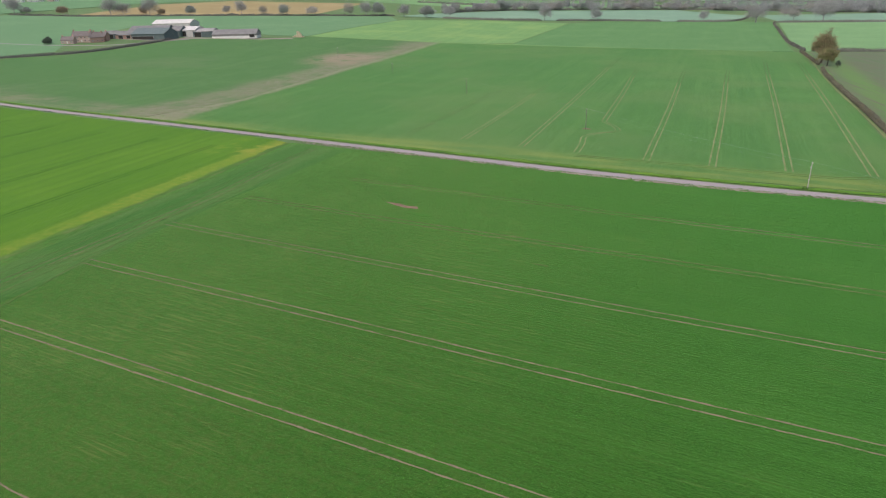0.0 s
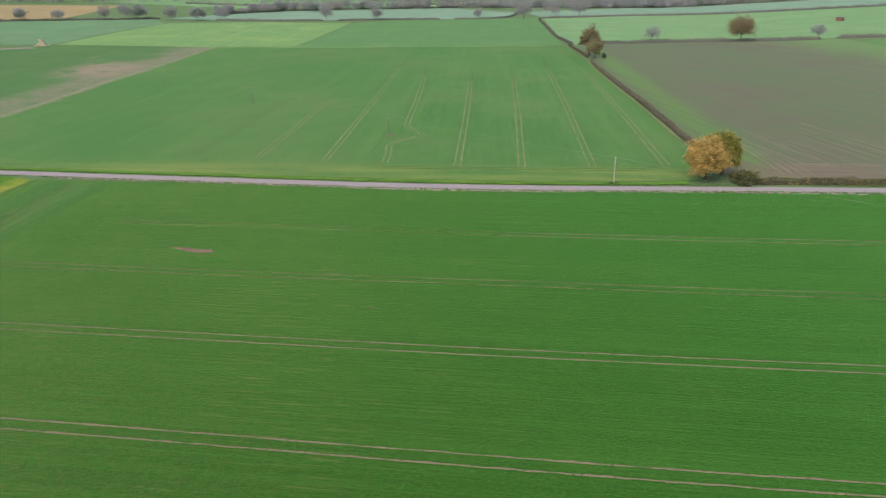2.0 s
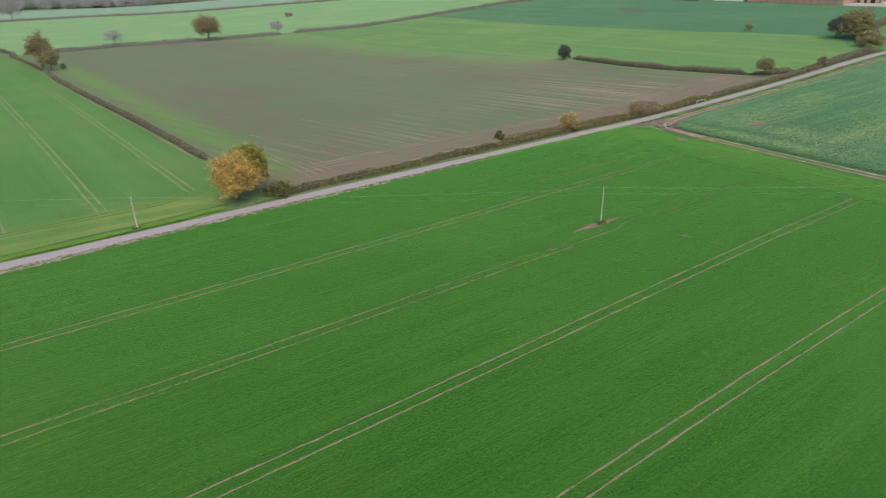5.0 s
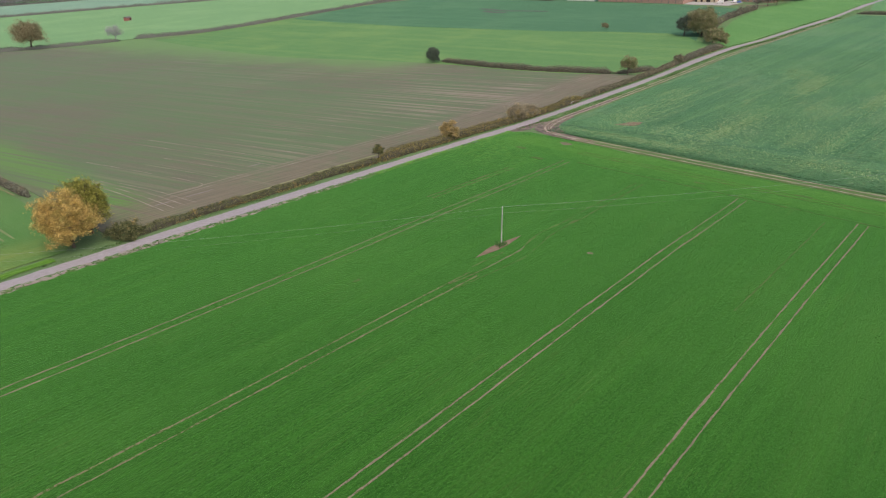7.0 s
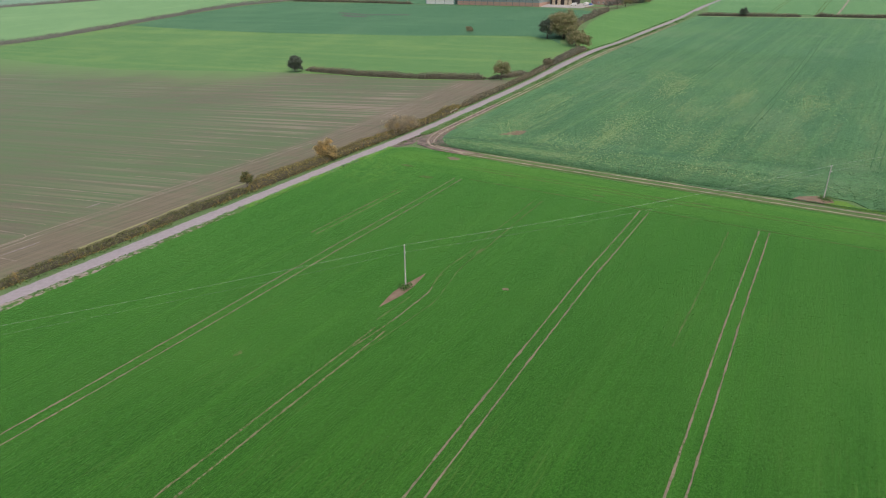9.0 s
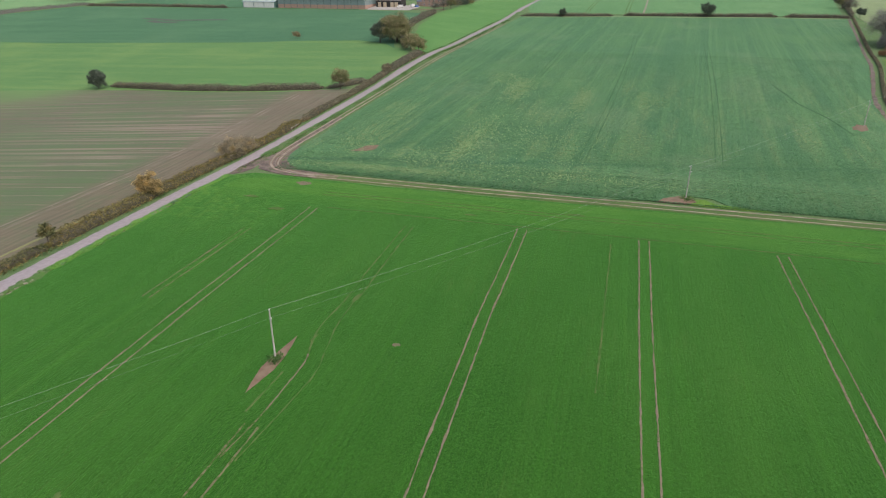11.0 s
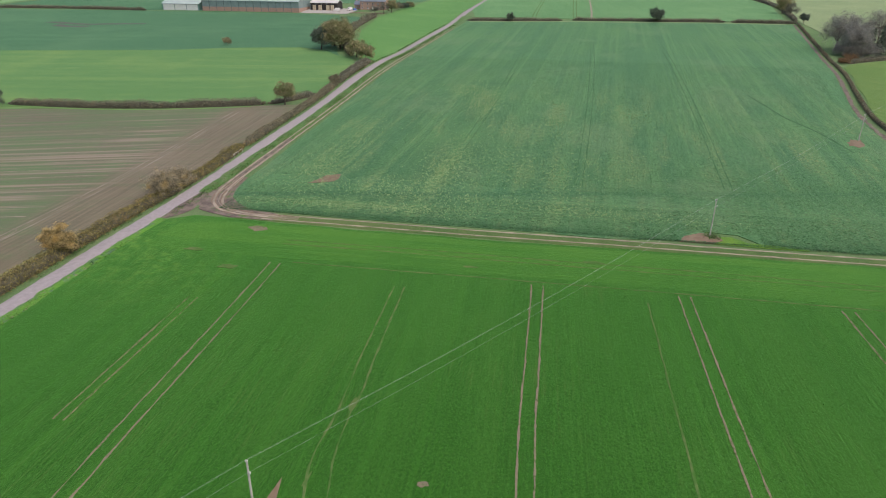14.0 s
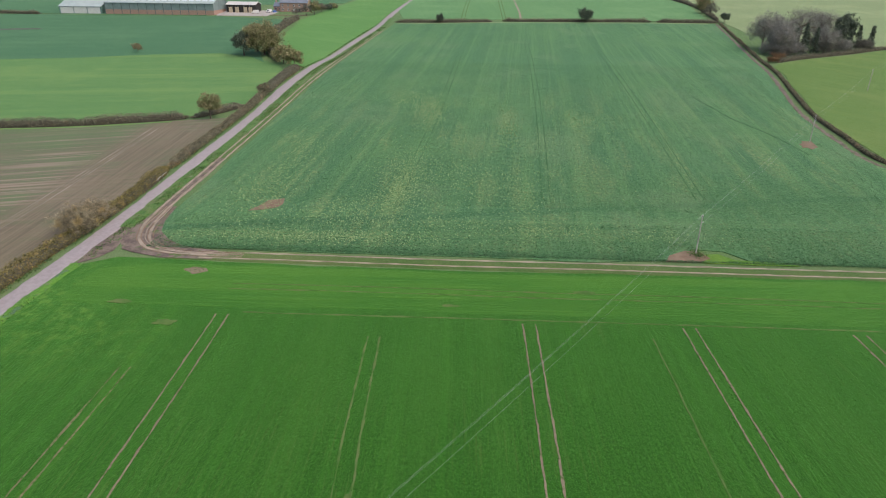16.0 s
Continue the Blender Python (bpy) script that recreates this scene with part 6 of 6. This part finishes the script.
sheet("yard", [(515.5, 293), (515.5, 258), (538, 256), (545, 262), (556, 300), (540, 300)], M["concrete"], 0.05, 12, 0.6, 0.1, "pale concrete farm yard", "yard")
sheet("garden_bed", [(520, 258), (523.5, 258), (523.5, 232), (520, 232)], M["soil"], 0.06, 12, 0.2, 0.1, "bare reddish garden bed", "garden bed")


def parked_van(x, y, turn, label):
    t = thing("parked_van", pose(x, y, hz(x, y) + 0.05, 0, 0, turn), label, "van")
    bm = bmesh.new()
    prism(bm, [(-2.6, 0.45), (2.6, 0.45), (2.6, 1.05), (1.75, 1.2), (1.25, 2.0), (0.9, 2.25), (-2.5, 2.3), (-2.6, 2.1)], -0.95, 0.95)
    bmesh.ops.bevel(bm, geom=bm.edges[:], offset=0.06, segments=1, affect="EDGES")
    part("body", bm, M["white_paint"], t)
    part("windscreen", boxes((-0.8, 0.8, 1.35, 1.72, 1.35, 1.9)), M["glass"], t)
    for sx in (-0.95, 0.95):
        for sy in (-1.6, 1.6):
            part("wheel", tube_mesh("wheel", [((sx - 0.12, sy, 0.36), (sx + 0.12, sy, 0.36), 0.36, 0.36)], M["dark_inside"], 12), None, t)
    return t


parked_van(528, 270, 20, "white van parked in the farm yard")
parked_van(534, 262, 75, "white van parked beside the farmhouse")
t = thing("sheeted_heap", pose(537, 259, hz(537, 259)), "blue sheeted heap in the yard", "tarpaulin")
bm = bmesh.new()
bmesh.ops.create_icosphere(bm, subdivisions=2, radius=1.0)
for v in bm.verts:
    v.co = Vector((v.co.x * 2.2, v.co.y * 1.6, max(-0.1, v.co.z * 1.5 * (1 + 0.3 * noise.noise(v.co * 2)))))
part("sheet", bm, M["blue_paint"], t)
for k, (x, y, hh, w, leaf) in enumerate(((520, 232, 8, 8, "twig"), (527, 228, 9, 8, "dull"), (514, 237, 6, 7, "twig"), (540, 226, 5, 6, "hedge"), (552, 224, 4, 6, "ivy"), (562, 222, 4, 6, "dull"))):
    tree("garden_tree", x, y, hh, w, 1.0, 1500, 0.5, leaf, 330 + k, "small autumn tree near the farmhouse", bare=leaf == "twig", limbs=12, group="garden trees")

# western farm, fronts to the south-east
E_ = 33
house("cottage", -602.5, 378, 34, 11, 8, 3.0, 6.0, "pale_brick", "dark_tile", "low brick cottage with a tiled roof", 3, 1)
house("farmhouse", -605, 391, E_, 17, 10, 5.6, 9.4, "pale_brick", "dark_tile", "brick farmhouse with dark tiled roof", 5, 2)
house("farmhouse_wing", -590, 399, 62, 12, 9, 4.6, 8.4, "brick", "dark_tile", "brick wing with a tiled roof", 3, 1, False)
house("cottage", -600, 408, E_, 13, 9, 4.8, 8.0, "brick", "dark_tile", "brick cottage with a dark tiled roof", 3, 1, False)
barn("farm_shed", -609, 427, 34, 12, 12, 4.2, 7.0, "dark_clad", "dark_roof", "dark arched farm shed", doors=((3, 9, 3.8),), door_mat="dark_inside")
barn("farm_shed", -600, 433, 34, 17, 11, 3.4, 6.8, "brick", "dark_roof", "low red brick farm range", doors=((3, 7, 2.8), (10.5, 14, 2.6)), door_mat="dark_inside")
# the long dark door panel paints the shade under the overhang
barn("farm_shed", -583.5, 438.5, 17.5, 36, 24, 4.8, 9.6, "dark_clad", "dark_clad", "large dark green farm shed", doors=((1, 24, 2.6),), door_mat="dark_inside")
barn("farm_shed", -610, 456, 20, 42, 20, 5.2, 9.4, "dark_clad", "dark_roof", "long dark roofed farm shed")
barn("farm_shed", -588, 470, 20, 28, 16, 5.2, 9.2, "dark_clad", "dark_roof", "dark roofed farm shed")
barn("farm_shed", -660, 526, 20, 46, 22, 5.0, 8.8, "pale_roof", "pale_roof", "pale roofed farm shed")
barn("farm_shed", -575, 480, 18, 26, 24, 5.6, 8.8, "pale_roof", "pale_roof", "cream farm shed with an open doorway", doors=((8, 16, 4.6),), door_mat="dark_inside")
barn("farm_shed", -552, 487, 24, 21, 18, 5.2, 7.8, "dark_clad", "grey_roof", "green farm shed with an open doorway", doors=((1.5, 8.5, 4.5),), door_mat="dark_inside")
barn("farm_shed", -528, 489.5, 27.8, 45, 17, 3.4, 7.6, "grey_roof", "dark_roof", "long grey sheeted farm shed", "white_paint", 1.6, doors=((38, 43, 3.0),), door_mat="dark_inside")
t = thing("bale_stack", pose(-466, 542, hz(-466, 542), 0, 0, 20), "pale straw bale stack beside the yard", "straw bales", "straw bale stacks")
for k, (a, b, n_) in enumerate(((0, 0, 2), (2.5, 0.3, 5), (5, -0.2, 3), (0.4, 2.5, 2), (2.8, 2.6, 4), (-2.4, 0.5, 1), (7.5, 0.4, 1))):
    for j in range(n_):
        part("bale", boxes((a + 0.12 * math.sin(7.0 * j + k), a + 2.35, b, b + 2.3, 1.22 * j - 0.2, 1.22 * j + 1.0)), M["straw"], t)
sheet("yard", [(-604, 432), (-588, 433), (-546, 445), (-543, 470), (-526, 484), (-484, 505), (-456, 530), (-466, 536), (-486, 516), (-530, 492), (-556, 482), (-552, 468), (-556, 452), (-585, 440)], M["yard_earth"], 0.05, 12, 1.0, 0.1, "pale concrete farm yard", "yard")
ribbon("lane", [(-700, 330), (-651, 349), (-600, 366), (-560, 395), (-548, 440), (-540, 470)], 4.0, M["road"], 0.03, 0.4, 5.0, "pale lane to the western farm", "road")
for k, (x, y) in enumerate(((-612, 372), (-618, 376), (-608, 368))):
    tree("garden_tree", x, y, 5, 6, 0.8, 900, 0.5, "ivy", 340 + k, "dark garden tree beside the cottages", limbs=10, group="garden trees")

# pale houses of a town on the western skyline
rt = np.random.default_rng(61)
for k in range(12):
    house("town_house", -1252 + 2.0 * k + float(rt.uniform(-14, 14)), 696 + 6.6 * k + float(rt.uniform(-4, 4)), 42 + float(rt.uniform(-25, 25)), float(rt.uniform(8, 13)), 8, 4.8, 8, ("white_paint", "pale_brick", "white_paint")[k % 3], "dark_roof" if k % 2 else "dark_tile", "pale house on the far western skyline", 3, 2, False)["group"] = "town houses"

# ---------------- roadside things ----------------


def culvert_rail(x, y, turn):
    t = thing("culvert_rail", pose(x, y, hz(x, y), 0, 0, turn), "white painted tubular rail beside the road", "railing")
    part("top_rail", tube_mesh("top_rail", [((-2.8, 0, 0.8), (2.4, 0, 0.8), 0.07, 0.07), ((-2.8, 0, 0.8), (-3.3, 0.3, 0.25), 0.07, 0.07), ((2.4, 0, 0.8), (3.2, 0.4, 0.2), 0.07, 0.07)], M["white_paint"], 8), None, t)
    for px in (-2.8, -0.2, 2.4):
        part("post", tube_mesh("post", [((px, 0, -0.4), (px, 0, 0.82), 0.045, 0.045)], M["white_paint"], 8), None, t)


culvert_rail(210, 192.2, 3)
t = thing("field_hut", pose(262, 740, hz(262, 740), 0, 0, 25), "small reddish hut standing in the ley", "hut")
part("wall", boxes((-3, 3, -2, 2, -0.3, 2.6)), M["pink_paint"], t)
bm = bmesh.new()
prism(bm, [(-2.3, 2.5), (0, 3.6), (2.3, 2.5), (2.3, 2.65), (0, 3.8), (-2.3, 2.65)], -3.3, 3.3)
bmesh.ops.recalc_face_normals(bm, faces=bm.faces[:])
part("roof", bm, M["dark_tile"], t)
# flat dark panel for the shade in the doorway
part("doorway", boxes((0.4, 2.2, -2.05, -1.9, 0, 2.0)), M["dark_inside"], t)

# ---------------- crops and weeds, too many to count ----------------


def scatter(name, pts, size, mat, label, category, seed, flat=0.5, narrow=0.7):
    r2 = np.random.default_rng(seed)
    tagged(part(name, leaf_mesh(name, pts, size, M[mat], r2, narrow, flat)), label, category, "", "stuff")


r = np.random.default_rng(77)
k = 170000
x = 171.2 + 193 * r.uniform(0, 1, k) ** 2.0
y = r.uniform(-10, 178, k)
ok = (y > np.interp(x, [174, 205, 234, 256, 285, 315, 370], [-40, 2, 11, 12, 9, 2, -10])) & ~((np.abs(x - 174.5) < 2.6) & (np.abs(y - 70) < 8)) & ~((np.abs(x - 194.5) < 4) & (np.abs(y - 160.5) < 3.4)) & ~((np.abs(x - 247.5) < 3.4) & (np.abs(y - 18) < 3.6))
ok &= r.uniform(0, 1, k) > 0.75 * (x > 188) * (x < 196)
x, y = x[ok], y[ok]
scatter("rape_plants", np.stack([x, y, high(x, y) + r.uniform(0.0, 0.16, len(x))], 1), 0.13, "rape_leaf", "leafy oilseed rape plants", "crop", 1, 0.75)
# drifts of yellowed plants: centre, spread along and across the slope, number
DRIFTS = ((279, 131, 12, 3.2, 2300), (267, 104, 14, 2.0, 1500), (272, 80, 10, 4.5, 1400), (297, 139, 7, 4, 700), (216, 131, 12, 4.5, 2300), (203, 133, 6, 4, 700), (208, 104, 11, 3.5, 1100), (214, 116, 10, 4, 800), (178, 146, 1.8, 14, 2000), (183, 92, 1.8, 14, 800), (201, 165, 10, 4, 1500), (233, 163, 13, 3, 800), (192, 142, 4, 8, 900), (186, 127, 2.5, 20, 800), (250, 120, 18, 14, 700), (230, 90, 16, 12, 400))
p = np.concatenate([np.array((x0, y0)) + r.normal(size=(k0, 2)) * (sx, sy) for x0, y0, sx, sy, k0 in DRIFTS])
p = p[(p[:, 0] > 172) & (p[:, 1] > 15) & (p[:, 1] < 178)]
scatter("yellowed_rape_plants", np.stack([p[:, 0], p[:, 1], high(p[:, 0], p[:, 1]) + 0.2], 1), 0.18, "pale_leaf", "yellowed rape leaves scattered over the crop", "crop", 2)
k = 150000
x = r.uniform(-125, 160, k)
y = r.uniform(8, 182, k)
near = []
for row in (ROW_149, ROW_125, ROW_101, ROW_77, ROW_52):
    near.append(np.abs(np.abs(y - np.interp(x, *zip(*row))) - 0.98) > 0.32)
near.append(np.abs(np.abs(y - 27.9 - 0.025 * x) - 0.98) > 0.32)
ok = np.all(near, 0) & ~((np.abs(x - 89) < 7.5) & (np.abs(y - 130.8) < 1.8)) & ~((np.abs(x + 85) < 6) & (np.abs(y - 133) < 1.6)) & (y < 179.2 + np.maximum(0, 0.05 * x))
scatter("wheat_plants", np.stack([x[ok], y[ok], high(x[ok], y[ok]) + r.uniform(0.0, 0.07, int(ok.sum()))], 1), 0.13, "wheat_leaf", "young winter wheat plants", "crop", 3, 0.3, 0.5)


def beside(line, low, up, number, size, mat, label, seed, tall=0.3):
    r2 = np.random.default_rng(seed)
    line = curve_line(line, 1.0)
    i = r2.integers(0, len(line) - 1, number)
    a = np.array(line)[i]
    d = np.array(line)[i + 1] - a
    d /= np.linalg.norm(d, axis=1)[:, None]
    # weeds grow in drifts
    keep = np.array([noise.noise((q[0] * 0.12, q[1] * 0.12, seed)) for q in a]) > -0.12
    off = r2.uniform(low, up, number)[:, None]
    q = (a + np.stack([-d[:, 1], d[:, 0]], 1) * off + d * r2.uniform(0, 1, number)[:, None])[keep]
    scatter("roadside_weeds", np.stack([q[:, 0], q[:, 1], high(q[:, 0], q[:, 1]) + r2.uniform(0, tall, len(q))], 1), size, mat, label, "weeds", seed, 0.2)


SEEN = [q for q in ROAD if -380 < q[0] < 480]
beside(SEEN, -4.0, -2.5, 9000, 0.20, "weed", "rank grass and weeds along the road edge", 81)
beside(SEEN, 2.4, 3.4, 8000, 0.20, "weed", "rank grass and weeds along the road edge", 82)
beside([q for q in ROAD if 30 < q[0] < 360], 3.2, 5.0, 7000, 0.22, "hedge_green", "dry weeds under the hedge", 83, 0.5)
beside([q for q in ROAD if 165 < q[0] < 480], -5.2, -2.6, 6000, 0.2, "weed", "weeds on the verge between road and track", 84)
for x, y, rad, n_ in ((89.4, 130.8, 0.75, 420), (174.6, 71.5, 1.2, 420), (6.6, 188.2, 0.8, 200)):
    a = r.normal(size=(n_, 2)) * rad * 0.6
    scatter("pole_weeds", np.stack([x + a[:, 0] * 1.4, y + a[:, 1], high(x + a[:, 0], y + a[:, 1]) + r.uniform(0.05, 0.55, n_)], 1), 0.16, "weed", "clump of green weeds at a pole foot", "weeds", 90 + int(rad * 10), 0.2)
